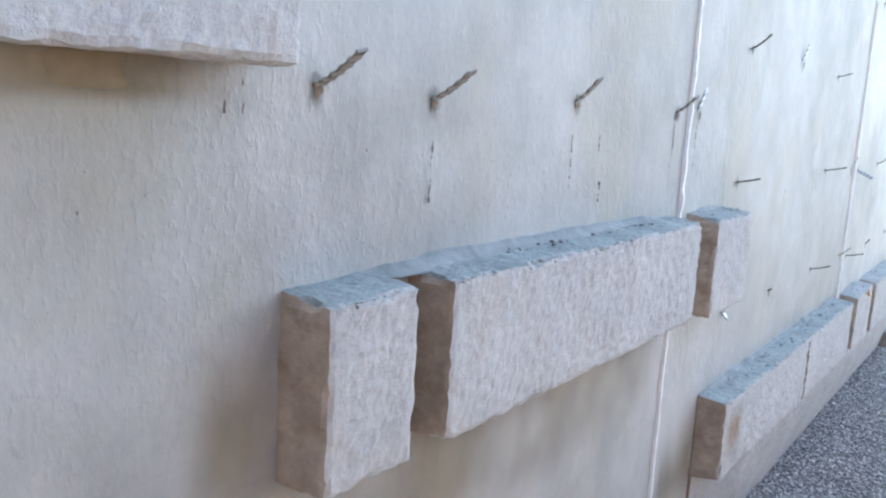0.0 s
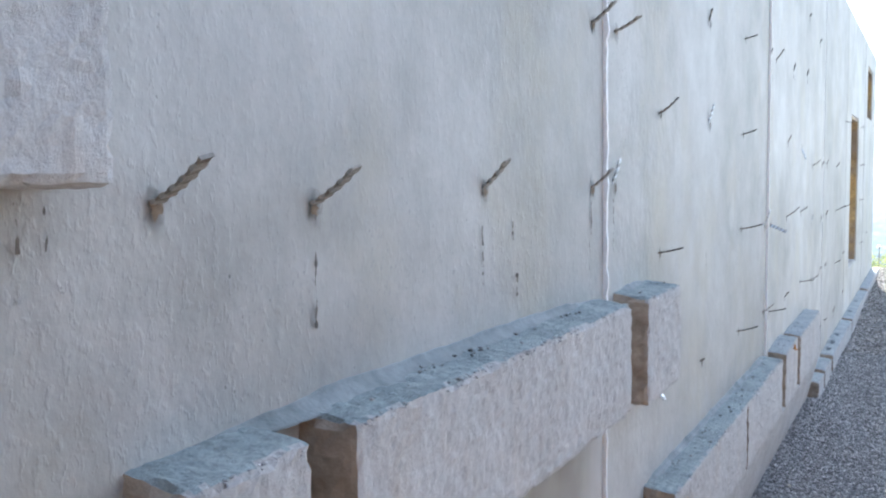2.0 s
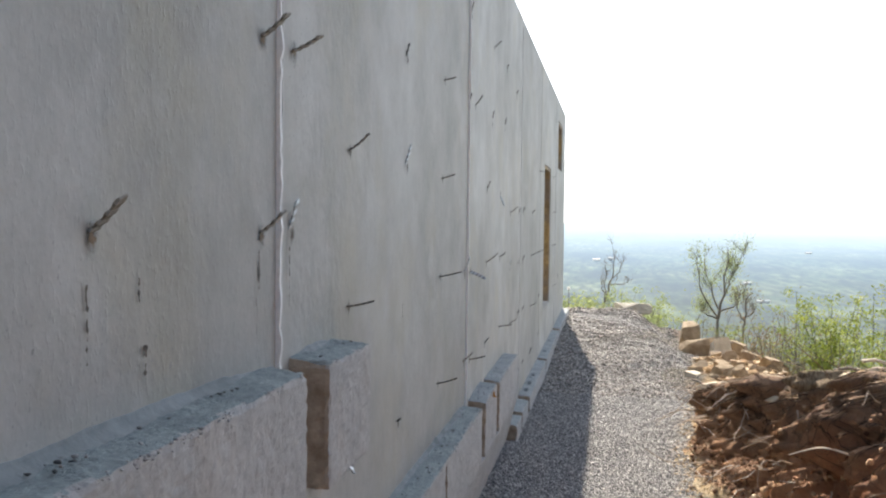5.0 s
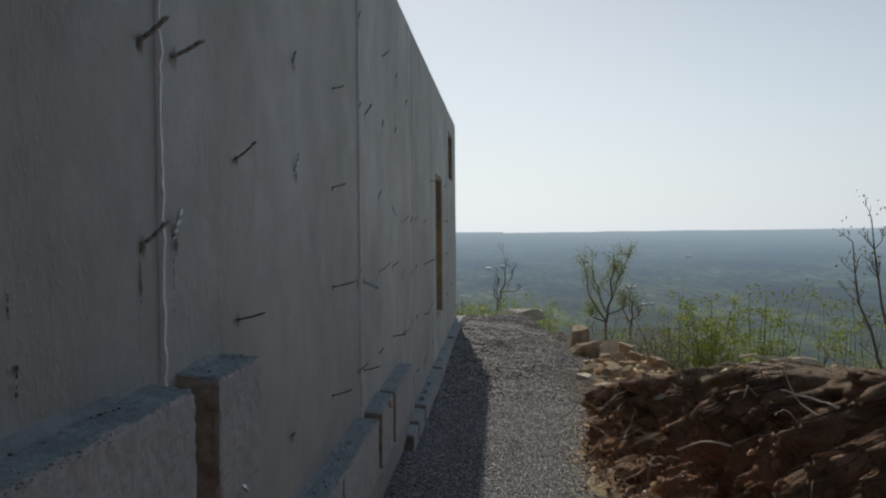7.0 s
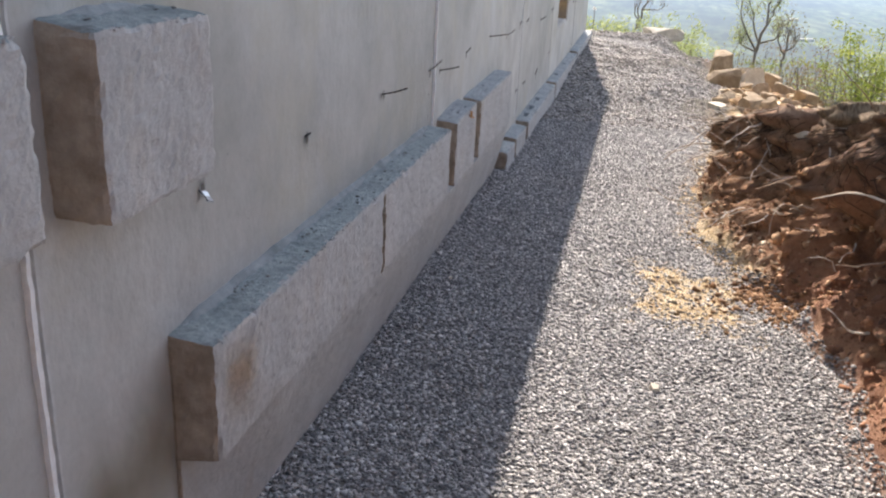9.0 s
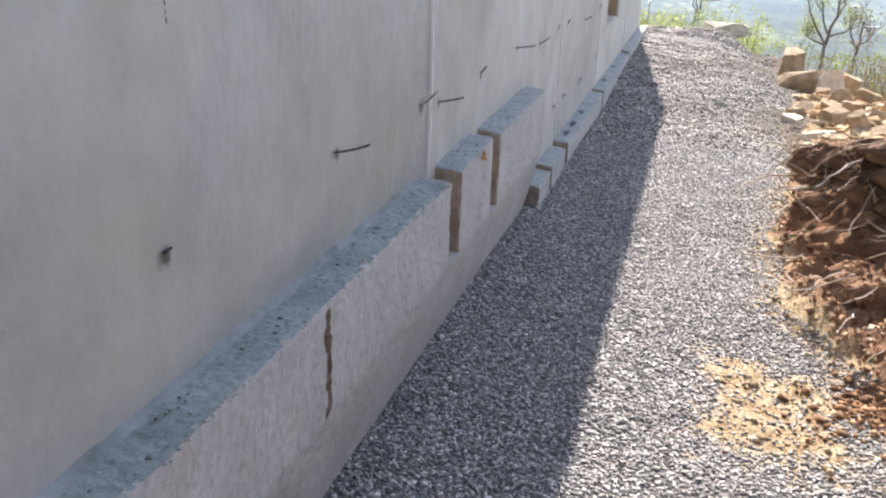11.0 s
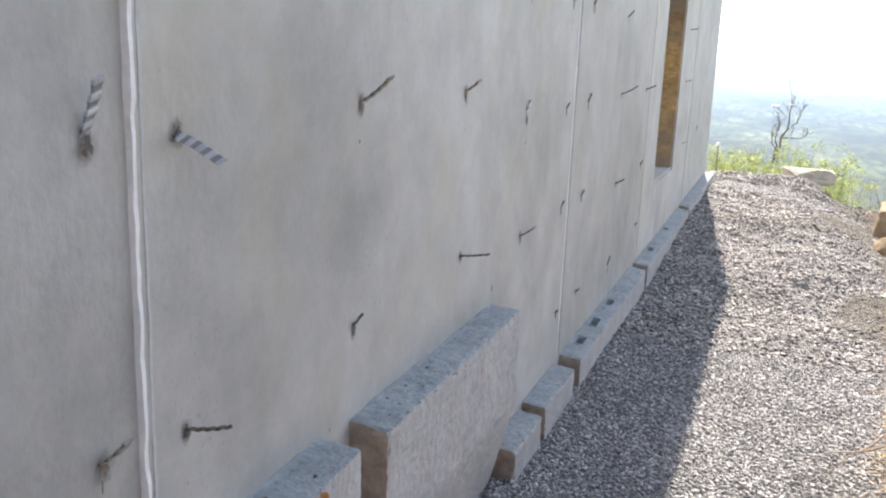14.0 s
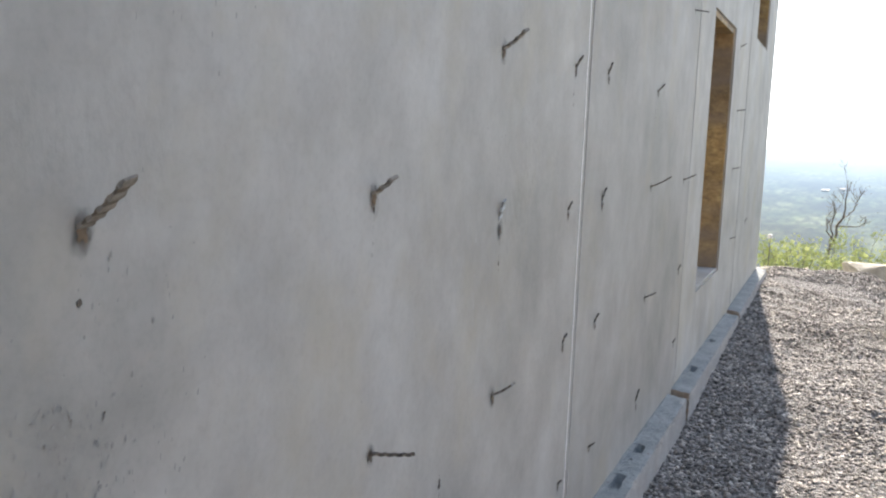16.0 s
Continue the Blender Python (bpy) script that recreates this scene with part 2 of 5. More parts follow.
FIN = plain("pale_grout", (0.80, 0.80, 0.79), (0.93, 0.93, 0.92), 60, 0.5, bump=0.35)
LIME = plain("lime_run", (0.47, 0.47, 0.46), (0.59, 0.59, 0.58), 40, 0.7)
RUSTY = plain("rusty_steel", (0.12, 0.10, 0.08), (0.29, 0.25, 0.20), 90, 0.6, 0.3)
LIGHT_RIB = plain("light_rib_steel", (0.24, 0.225, 0.195), (0.44, 0.415, 0.37), 90, 0.6, 0.3)
DARK_STEEL = plain("dark_steel", (0.08, 0.075, 0.07), (0.22, 0.20, 0.18), 80, 0.55, 0.7)
DARK_NOTCH = plain("dark_notch_zinc", (0.26, 0.27, 0.28), (0.42, 0.43, 0.44), 60, 0.5, 0.4)
BRIGHT = plain("galvanised_steel", (0.50, 0.54, 0.58), (0.72, 0.76, 0.80), 60, 0.35, 0.6)
STAIN = plain("damp_rust_stain", (0.075, 0.063, 0.052), (0.18, 0.155, 0.13), 60)
JOINT = plain("grey_form_joint", (0.31, 0.308, 0.30), (0.42, 0.415, 0.40), 60)
RUST_STAIN = plain("orange_rust_stain", (0.14, 0.10, 0.07), (0.28, 0.21, 0.14), 50)
GROUND = ground_material()
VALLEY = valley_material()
STONE = island_material("crushed_stone", (0.0, (0.15, 0.147, 0.147)), (0.45, (0.29, 0.284, 0.280)), (0.8, (0.61, 0.596, 0.58)), (1.0, (0.86, 0.84, 0.81)), rough=0.66)
DUSTY = island_material("dusty_crushed_stone", (0.0, (0.10, 0.092, 0.086)), (0.42, (0.28, 0.258, 0.238)), (0.72, (0.57, 0.53, 0.49)), (1.0, (0.86, 0.82, 0.77)), rough=0.75)
CLOD = island_material("clay_clods", (0.0, (0.17, 0.082, 0.052)), (0.7, (0.43, 0.225, 0.13)), (1.0, (0.66, 0.44, 0.27)), rough=1.0)
ROCK = plain("sandstone", (0.31, 0.215, 0.125), (0.60, 0.465, 0.31), 9, 0.9, bump=0.7, depth=0.02)
PALE_ROCK = plain("pale_sandstone", (0.60, 0.53, 0.41), (0.84, 0.78, 0.66), 9, 0.9, bump=0.6, depth=0.02)
ROOT = island_material("roots", (0.0, (0.22, 0.13, 0.075)), (0.55, (0.45, 0.33, 0.22)), (1.0, (0.78, 0.70, 0.58)))
BARK = plain("bark", (0.16, 0.138, 0.115), (0.32, 0.28, 0.24), 30, 0.95)
LEAF = leaf_material("spring_leaves", (0.20, 0.27, 0.045), (0.46, 0.50, 0.12))
LEAF_DULL = leaf_material("budding_leaves", (0.17, 0.13, 0.07), (0.36, 0.33, 0.17))
RED_LEAF = leaf_material("rusty_brush", (0.16, 0.085, 0.045), (0.36, 0.23, 0.13))
PALE_LEAF = leaf_material("pale_buds", (0.30, 0.37, 0.12), (0.53, 0.58, 0.26))
DARK_LEAF = leaf_material("brown_buds", (0.12, 0.09, 0.06), (0.26, 0.20, 0.12))
LUMBER = wood_material()
WHITE = plain("white_plastic", (0.70, 0.70, 0.68), (0.82, 0.82, 0.80), 20, 0.5)
DRY_LEAF = plain("dry_leaf", (0.30, 0.12, 0.03), (0.50, 0.24, 0.07), 40)


# ---- building helpers ----
def mesh_of(name, verts, faces, mats, smooth=False):
    me = bpy.data.meshes.new(name)
    me.from_pydata([tuple(v) for v in verts], [], [tuple(f) for f in faces])
    for m in mats if isinstance(mats, (list, tuple)) else [mats]:
        me.materials.append(m)
    if smooth:
        me.polygons.foreach_set("use_smooth", [True] * len(me.polygons))
    me.update()
    return me


def part(name, bm, material, parent, label=""):
    """One bmesh as one mesh object, under a thing or a part."""
    me = bpy.data.meshes.new(name)
    bm.to_mesh(me)
    bm.free()
    me.materials.append(material)
    ob = new(name, me)
    ob.parent = parent
    return tagged(ob, label) if label else ob


def joined(name, me, parent, label=""):
    ob = new(name, me)
    ob.parent = parent
    return tagged(ob, label) if label else ob


def box(bm, x0, x1, y0, y1, z0, z1):
    m = Matrix.Translation(((x0 + x1) / 2, (y0 + y1) / 2, (z0 + z1) / 2)) @ Matrix.Diagonal((x1 - x0, y1 - y0, z1 - z0, 1))
    return bmesh.ops.create_cube(bm, size=1, matrix=m)


def wobble(p, size):
    return noise.noise(Vector(p) / size)


def rough_box(lo, hi, step, rounding, amount, top=lambda x, y: 0.0):
    """Verts and faces of a cast block with worn edges; faces carry 0 top, 1 front, 2 end."""
    lo, hi = np.array(lo, float), np.array(hi, float)
    n = [max(2, int(round((hi[a] - lo[a]) / step))) for a in range(3)]
    verts, index, faces, kinds = [], {}, [], []

    def vert(i):
        if i not in index:
            p = lo + (hi - lo) * np.array(i) / n
            q = np.clip(p, lo + rounding, hi - rounding)
            d = p - q
            length = np.linalg.norm(d)
            if length > 1e-9:
                p = q + d / length * rounding
            w = noise.noise_vector(Vector(p) * 9) * amount * 0.4 + noise.noise_vector(Vector(p) * 42) * amount * 0.45 + noise.noise_vector(Vector(p) * 95) * amount * 0.45
            if np.count_nonzero(np.abs(d) > 1e-9) > 1:
                # knocked-off corners
                p = p - d / length * 0.018 * max(0.0, noise.noise(Vector(p) * 19) - 0.08)
            p = p + np.array(w)
            if i[2] == n[2]:
                p[2] += top(p[0], p[1])
            index[i] = len(verts)
            verts.append(p)
        return index[i]

    for axis in range(3):
        a, b = [k for k in range(3) if k != axis]
        for side in (0, n[axis]):
            for i in range(n[a]):
                for j in range(n[b]):
                    quad = []
                    for di, dj in ((0, 0), (1, 0), (1, 1), (0, 1)):
                        c = [0, 0, 0]
                        c[axis], c[a], c[b] = side, i + di, j + dj
                        quad.append(vert(tuple(c)))
                    flip = (side == 0) != (axis == 1)
                    faces.append(quad[::-1] if flip else quad)
                    kinds.append({0: 1, 1: 2, 2: 0}[axis] if side or axis == 1 else 1)
    return verts, faces, kinds


def tube(verts, faces, points, radii, sides=6):
    """Adds a tube along points to verts and faces."""
    base = len(verts)
    for k, p in enumerate(points):
        ahead = (points[min(k + 1, len(points) - 1)] - points[max(k - 1, 0)]).normalized()
        u = ahead.orthogonal().normalized()
        v = ahead.cross(u)
        for s in range(sides):
            a = 2 * math.pi * s / sides
            verts.append(p + (u * math.cos(a) + v * math.sin(a)) * radii[k])
    for k in range(len(points) - 1):
        for s in range(sides):
            a, b = base + k * sides + s, base + k * sides + (s + 1) % sides
            faces.append((a, b, b + sides, a + sides))
    last = base + (len(points) - 1) * sides
    faces.append(tuple(range(last, last + sides)))


# ---- ground: one sheet from the pad to the horizon ----
def pad(y):
    return np.interp(y, [-5, 3, 6, 9, 13, 15.5, 16.2], [0.58, 0.60, 0.625, 0.66, 0.70, 0.73, 0.70])


def edge(y):
    return np.interp(y, [-3, 2, 4, 4.85, 5.45, 5.85, 6.2, 6.8, 7.3, 7.9, 9.1, 10.25, 11.7, 13, 15.5], [1.75, 1.72, 1.66, 1.68, 1.66, 1.44, 1.29, 1.23, 1.26, 1.36, 1.48, 1.62, 1.72, 1.85, 1.75])


def bank(y):
    # below y 4.2 the heights are an unseen rise added to darken the wall
    return np.interp(y, [-6, -2, 1, 3, 4.2, 5.0, 5.5, 6.0, 6.5, 7.0, 8.0, 8.6, 9.4, 10.5, 12], [3.4, 2.9, 2.2, 1.5, 1.10, 0.98, 0.89, 0.80, 0.70, 0.57, 0.30, 0.16, 0.08, 0.02, 0.0])


def back(y):
    """Where the steep part of the cut begins."""
    return np.interp(y, [-3, 4.2, 5.2, 5.6, 6.0, 6.5, 7.0, 7.5, 8.0, 9.1], [2.05, 2.02, 1.98, 1.92, 1.80, 1.58, 1.41, 1.37, 1.43, 1.56])


def ease(v):
    v = np.clip(v, 0, 1)
    return v * v * (3 - 2 * v)


def lattice(x, y, seed):
    """Smooth random heights from a hashed lattice."""
    i, j = np.floor(x).astype(int), np.floor(y).astype(int)
    u, v = ease(x - i), ease(y - j)

    def at(a, b):
        h = np.sin(a * 127.1 + b * 311.7 + seed * 74.7) * 43758.5453
        return h - np.floor(h)

    return (at(i, j) * (1 - u) + at(i + 1, j) * u) * (1 - v) + (at(i, j + 1) * (1 - u) + at(i + 1, j + 1) * u) * v - 0.5


def height(x, y):
    x, y = np.asarray(x, float), np.asarray(y, float)
    foot = edge(y) + 0.10 * lattice(y * 2.5, x * 0, 3) + 0.06 * lattice(y * 9, x * 0, 5)
    # a crumbled apron, then a steep cut face
    cut = np.maximum(back(y), foot + 0.06) + 0.14 * lattice(y * 2.1, x * 0, 43)
    low = np.interp(y, [5.6, 6.5, 7.2], [0.52, 0.40, 0.26])
    rise = low * np.clip((x - foot) / (cut - foot + 0.12), 0, 1) + (1 - low) * np.clip((x - cut) / 0.38, 0, 1)
    z = pad(y) + bank(y) * rise
    on_bank = np.clip((x - foot) / 0.30, 0, 1) * np.clip((11 - y) / 2, 0, 1) * np.clip((3.6 - x) / 0.5, 0, 1)
    face = on_bank * (1 - 0.6 * np.clip((x - cut) / 0.25, 0, 1))
    z = z + face * (0.12 * lattice(x * 2.7, y * 3.2, 7) + 0.16 * lattice(x * 6, y * 7, 9) + 0.11 * lattice(x * 12, y * 14, 11) + 0.045 * lattice(x * 27, y * 29, 12))
    z = z + 0.02 * lattice(x * 1.6, y * 1.6, 13) + 0.012 * lattice(x * 7, y * 7, 15)
    # gravel heaped a little against the wall
    z = z + 0.026 * ease((0.40 - x) / 0.40) * ease((x + 1.0) / 0.5) * ease((7.6 - y) / 0.6)
    # tread ripples and a lumpy shoulder past the bank, and the fall of the hill
    z = z + ease((y - 8.5) / 2.5) * (0.16 * lattice(x * 1.5, y * 1.1, 17) + 0.09 * lattice(x * 3.5, y * 2.6, 18) * ease((x - 0.5) / 0.6) + 0.035 * lattice(x * 8, y * 5, 19) + 0.02 * lattice(x * 3, y * 10, 20))
    z = z - 0.31 * ease((x - 1.0) / 0.9) * ease((y - 10.3) / 3.0)
    z = z - 0.55 * ease((x - 1.95) / 0.55) * ease((y - 13.1) / 1.2)
    # the hill falls away beside the pad; uphill, an unseen added rise shades the wall
    fall = np.interp(y, [1.5, 4.5], [-0.22, 0.55]) + 0.3 * ease((y - 8.5) / 2.0)
    z = z - fall * np.clip(x - edge(y) - np.interp(y, [7.0, 8.6], [1.5, 0.8]), 0, 4)
    d = np.hypot(np.maximum(0, x - 3.1), np.maximum(0, y - 15.7))
    z = z - np.interp(y, [1.5, 4.5], [0.1, 1.0]) * np.where(d < 260, 0.42 * d - 0.42 * 0.6 * (1 - np.exp(-d / 0.6)), 108 + 0.0 * d)
    # unseen slope behind the pad, added to cut low skylight on the wall
    z = z + 0.45 * np.clip(-y - 5.0, 0, 9) * ease((-y - 5.0) / 2.0)
    z = z + np.where(d > 1500, (d - 1500) / 3300 * 84, 0) + np.where(d > 260, 3.5 * lattice(x / 160, y / 160, 21) + 7 * lattice(x / 700, y / 700, 23), 0)
    return z


def up_face(x, y, z):
    """How far up the bank a place is: 0 at its foot, 1 on top."""
    return np.clip((z - pad(y)) / np.maximum(bank(y), 0.12), 0, 1)


def crumbled(x, y):
    """A place on the ground; the bank's face hangs in upright folds over a hollow, with lumps below."""
    x, y = np.asarray(x, float), np.asarray(y, float)
    z = height(x, y)
    on = ease((x - edge(y) - 0.04) / 0.20) * ease((edge(y) + 1.15 - x) / 0.35) * ease((10.2 - y) / 1.5)
    on = on * np.clip(bank(y) / 0.45, 0.35, 1.0)
    up = up_face(x, y, z)
    folds = 0.60 * np.abs(lattice(y * 3.1 + 0.5 * z, z * 1.6, 61)) + 0.36 * np.abs(lattice(y * 7.3 - 0.6 * z, z * 3.6, 63))
    lumps = 0.28 * np.abs(lattice(y * 15, z * 10, 65)) + 0.15 * np.abs(lattice(y * 31, z * 24, 66))
    hollow = 0.03 * ease((up - 0.25) / 0.3) * ease((0.95 - up) / 0.3)
    push = 0.12 + hollow - folds * (0.30 + 0.70 * ease((up - 0.3) / 0.3)) - lumps
    slip = 0.05 * lattice(x * 11 + z * 9, y * 10, 67) + 0.03 * lattice(x * 23, z * 24 + y * 5, 69)
    return x + on * push, y + on * slip, z


def spaced(lo, hi, step, reach, growth):
    line = list(np.arange(lo, hi + step / 2, step))
    for sign in (-1, 1):
        s, p = step, (line[0] if sign < 0 else line[-1])
        while abs(p) < reach:
            s *= growth
            p += sign * s
            line.insert(0, p) if sign < 0 else line.append(p)
    return np.array(line)


def patch(x, y):
    """The square spill of yellow clay on the gravel: above zero inside."""
    return 1.0 - np.maximum(np.abs(x - 1.19 - 0.05 * lattice(y * 4, x * 0, 75)) / 0.20, np.abs(y - 5.47 - 0.05 * lattice(x * 4, y * 0, 77)) / 0.28)


def brown(x, y):
    """Where the bank is tan-brown loam: red clay shows only low down toward the uphill end."""
    return ease((y - 5.55 + 0.5 * lattice(x * 3, y * 3, 73)) / 0.5)


def ground_sheet():
    xs = spaced(-0.2, 3.6, 0.024, 4700, 1.13)
    xs = np.concatenate([xs[xs < 1.15], np.arange(1.15, 2.40, 0.0095), xs[xs > 2.41]])
    ys = spaced(4.0, 10.0, 0.019, 4700, 1.07)
    gx, gy = np.meshgrid(xs, ys, indexing="ij")
    px, py, gz = crumbled(gx, gy)
    verts = np.stack([px, py, gz], -1).reshape(-1, 3)
    nx, ny = len(xs), len(ys)
    i, j = np.meshgrid(np.arange(nx - 1), np.arange(ny - 1), indexing="ij")
    a = (i * ny + j).ravel()
    faces = np.stack([a, a + ny, a + ny + 1, a + 1], -1)
    me = bpy.data.meshes.new("ground")
    me.vertices.add(len(verts))
    me.vertices.foreach_set("co", verts.ravel())
    me.loops.add(faces.size)
    me.loops.foreach_set("vertex_index", faces.ravel())
    me.polygons.add(len(faces))
    me.polygons.foreach_set("loop_start", np.arange(0, faces.size, 4))
    me.polygons.foreach_set("loop_total", np.full(len(faces), 4))
    x, y = gx.ravel(), gy.ravel()
    away = np.hypot(np.maximum(0, x - 3.1), np.maximum(0, y - 15.7))
    me.materials.append(GROUND)
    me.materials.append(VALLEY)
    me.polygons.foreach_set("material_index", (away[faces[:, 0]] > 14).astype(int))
    me.polygons.foreach_set("use_smooth", np.ones(len(faces), bool))
    foot = edge(y) + 0.12 * lattice(y * 2.5, x * 0, 3)
    soil = ease((x - foot + 0.08) / 0.16)
    straw = soil * ease((x - foot - 0.75 + 0.5 * lattice(x * 3, y * 3, 31)) / 0.3) + soil * ease((y - 8.4) / 1.0) * 0.8 * ease((11.5 - y) / 1.5)
    clay = 0.92 * ease(0.60 + 1.3 * patch(x, y) + 0.9 * lattice(x * 6, y * 5, 37) + 1.0 * lattice(x * 17, y * 21, 39))
    clay = np.maximum(clay, 0.9 * ease((0.10 - np.abs(x - foot - 0.03)) / 0.08 + 1.3 * lattice(x * 6, y * 6, 41)) * ease((9.5 - y) / 0.6) * ease((y - 5.6) / 0.3))
    litter_shade = ease((x - foot - np.interp(y, [6, 9, 12], [1.3, 1.2, 0.7])) / 0.5)
    litter_shade = np.maximum(litter_shade, ease((y - 16.0) / 0.8))
    # shoulder past y 8.6: dark soil plus painted shade of its hollows
    litter_shade = np.maximum(litter_shade, 0.9 * ease((x - 1.15 + 0.9 * lattice(x * 2.2, y * 1.3, 33) + 0.4 * lattice(x * 6, y * 3, 35)) / 0.35) * ease((y - 8.6) / 1.5))
    tan = ease((x - edge(y) - 0.02 + 0.3 * lattice(x * 4, y * 3, 81)) / 0.15) * ease((y - 8.0) / 0.5) * ease((13.3 - y) / 0.6) * ease((edge(y) + 1.2 - x) / 0.3)
    litter_shade, straw = litter_shade * (1 - tan), straw * (1 - tan)
    clay = np.maximum(clay, tan * np.clip(0.55 + 0.8 * lattice(x * 7, y * 6, 83), 0.1, 0.9))
    topsoil = ease((up_face(x, y, gz.ravel()) - 0.52 + 0.5 * lattice(x * 0 + y * 4, gz.ravel() * 5, 71)) / 0.25) * soil * ease((bank(y) - 0.1) / 0.3)
    topsoil = topsoil * (1 - 0.65 * ease((y - 6.7) / 0.8))
    loam = soil * brown(x, y)
    # share of painted haze glow, by distance from the hill
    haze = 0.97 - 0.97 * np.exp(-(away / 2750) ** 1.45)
    for name, values in (("soil", soil), ("loam", loam), ("straw", np.clip(straw, 0, 1)), ("litter_shade", litter_shade), ("topsoil", np.clip(topsoil, 0, 1)), ("clay", np.clip(clay, 0, 1)), ("haze", haze)):
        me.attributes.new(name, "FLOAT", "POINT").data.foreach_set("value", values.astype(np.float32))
    me.update()
    me.validate()
    return tagged(new("ground", me), "crushed grey gravel pad, clay bank and hillside down to a wooded valley", "ground", kind="structure")


ground_sheet()


# ---- the foundation wall ----
WALL_TOP, WALL_END, THICK = 3.89, 14.90, 0.25
wall = tagged(new("wall_east"), "tall poured concrete foundation wall with form marks and grout fins", "wall", kind="structure")
W1 = (10.72, 11.72, 1.235, 2.87)
W2 = (13.10, 14.05, 2.95, 3.62)


def wall_panel(y0, y1, proud, hole=None, material=SMOOTH_CONCRETE):
    bm = bmesh.new()
    z0 = 0.0
    if hole:
        a, b, c, d = hole
        for bit in ((y0, a, z0, WALL_TOP), (b, y1, z0, WALL_TOP), (a, b, z0, c), (a, b, d, WALL_TOP)):
            box(bm, -THICK, proud, *bit)
        bmesh.ops.remove_doubles(bm, verts=bm.verts, dist=1e-5)
    else:
        box(bm, -THICK, proud, y0, y1, z0, WALL_TOP)
    part("wall_panel", bm, material, wall)


wall_panel(-4.0, 2.87, 0.000, material=CONCRETE)
wall_panel(2.87, 5.50, -0.003, material=MIXED_CONCRETE)
wall_panel(5.50, 8.13, 0.002)
wall_panel(8.13, 10.20, 0.0, material=DULL_CONCRETE)
wall_panel(10.20, 12.65, 0.0005, W1)
wall_panel(12.65, WALL_END, -0.001, W2)


def seam(y, z0, z1, wide, proud, material, name="grout_fin"):
    """A ragged ridge of grout squeezed out between two forms."""
    verts, faces = [], []
    n = int((z1 - z0) / 0.025)
    for k in range(n + 1):
        z = z0 + (z1 - z0) * k / n
        w = wide * (0.62 + 0.35 * abs(wobble((y, z, 1), 0.09)) + 0.3 * abs(wobble((y, z, 4), 0.03)))
        h = proud * (0.6 + 0.9 * abs(wobble((y, z, 7), 0.06)))
        c = y + 0.0015 * wobble((y, z, 3), 0.3)
        verts += [(-0.004, c - w, z), (h, c - w * 0.7, z), (h, c + w * 0.7, z), (-0.004, c + w, z)]
    for k in range(n):
        for s in range(3):
            a = k * 4 + s
            faces.append((a, a + 1, a + 5, a + 4))
    joined(name, mesh_of(name, verts, faces, material), wall)


seam(2.858, 0.3, WALL_TOP, 0.0095, 0.014, FIN)
seam(2.884, 0.3, WALL_TOP, 0.006, 0.004, LIME)
seam(5.498, 0.3, WALL_TOP, 0.0075, 0.009, FIN)
seam(5.520, 0.3, WALL_TOP, 0.006, 0.004, LIME)
seam(8.135, 0.3, WALL_TOP, 0.010, 0.004, FIN)
seam(8.175, 0.8, WALL_TOP, 0.004, 0.003, LIME)
seam(10.20, 0.9, WALL_TOP, 0.0045, 0.0025, LIME)
seam(12.65, 0.5, WALL_TOP, 0.006, 0.003, JOINT, "dark_joint")


def closing_wall(name, x0, x1, y0, y1):
    bm = bmesh.new()
    box(bm, x0, x1, y0, y1, 0.0, WALL_TOP)
    me = bpy.data.meshes.new(name)
    bm.to_mesh(me)
    bm.free()
    me.materials.append(CONCRETE)
    tagged(new(name, me), "plain poured concrete foundation wall", "wall", kind="structure")


closing_wall("wall_north", -8.25, -THICK, WALL_END - THICK, WALL_END)
closing_wall("wall_west", -8.5, -8.25, -4.0, WALL_END)
closing_wall("wall_south", -8.25, -THICK, -4.0, -3.75)


def window_buck(name, hole):
    y0, y1, z0, z1 = hole
    root = tagged(new(name), "open wall opening lined with raw yellow form lumber", "window", kind="structure")
    t = 0.038
    bits = [("jamb", (y0, y0 + t, z0, z1)), ("jamb", (y1 - t, y1, z0, z1)), ("header", (y0 + t, y1 - t, z1 - t, z1))]
    for n, (a, b, c, d) in bits:
        bm = bmesh.new()
        box(bm, -THICK + 0.004, -0.012, a, b, c, d)
        bmesh.ops.bevel(bm, geom=bm.edges, offset=0.003, segments=1, affect="EDGES")
        part(n, bm, LUMBER, root)
    bm = bmesh.new()
    box(bm, -THICK - 0.01, -0.004, y0 + 0.002, y1 - 0.002, z0 + 0.001, z0 + 0.022)
    bmesh.ops.bevel(bm, geom=bm.edges, offset=0.006, segments=1, affect="EDGES")
    part("sill", bm, CONCRETE, root, "pale concrete sill")


window_buck("window_1", W1)
window_buck("window_2", W2)


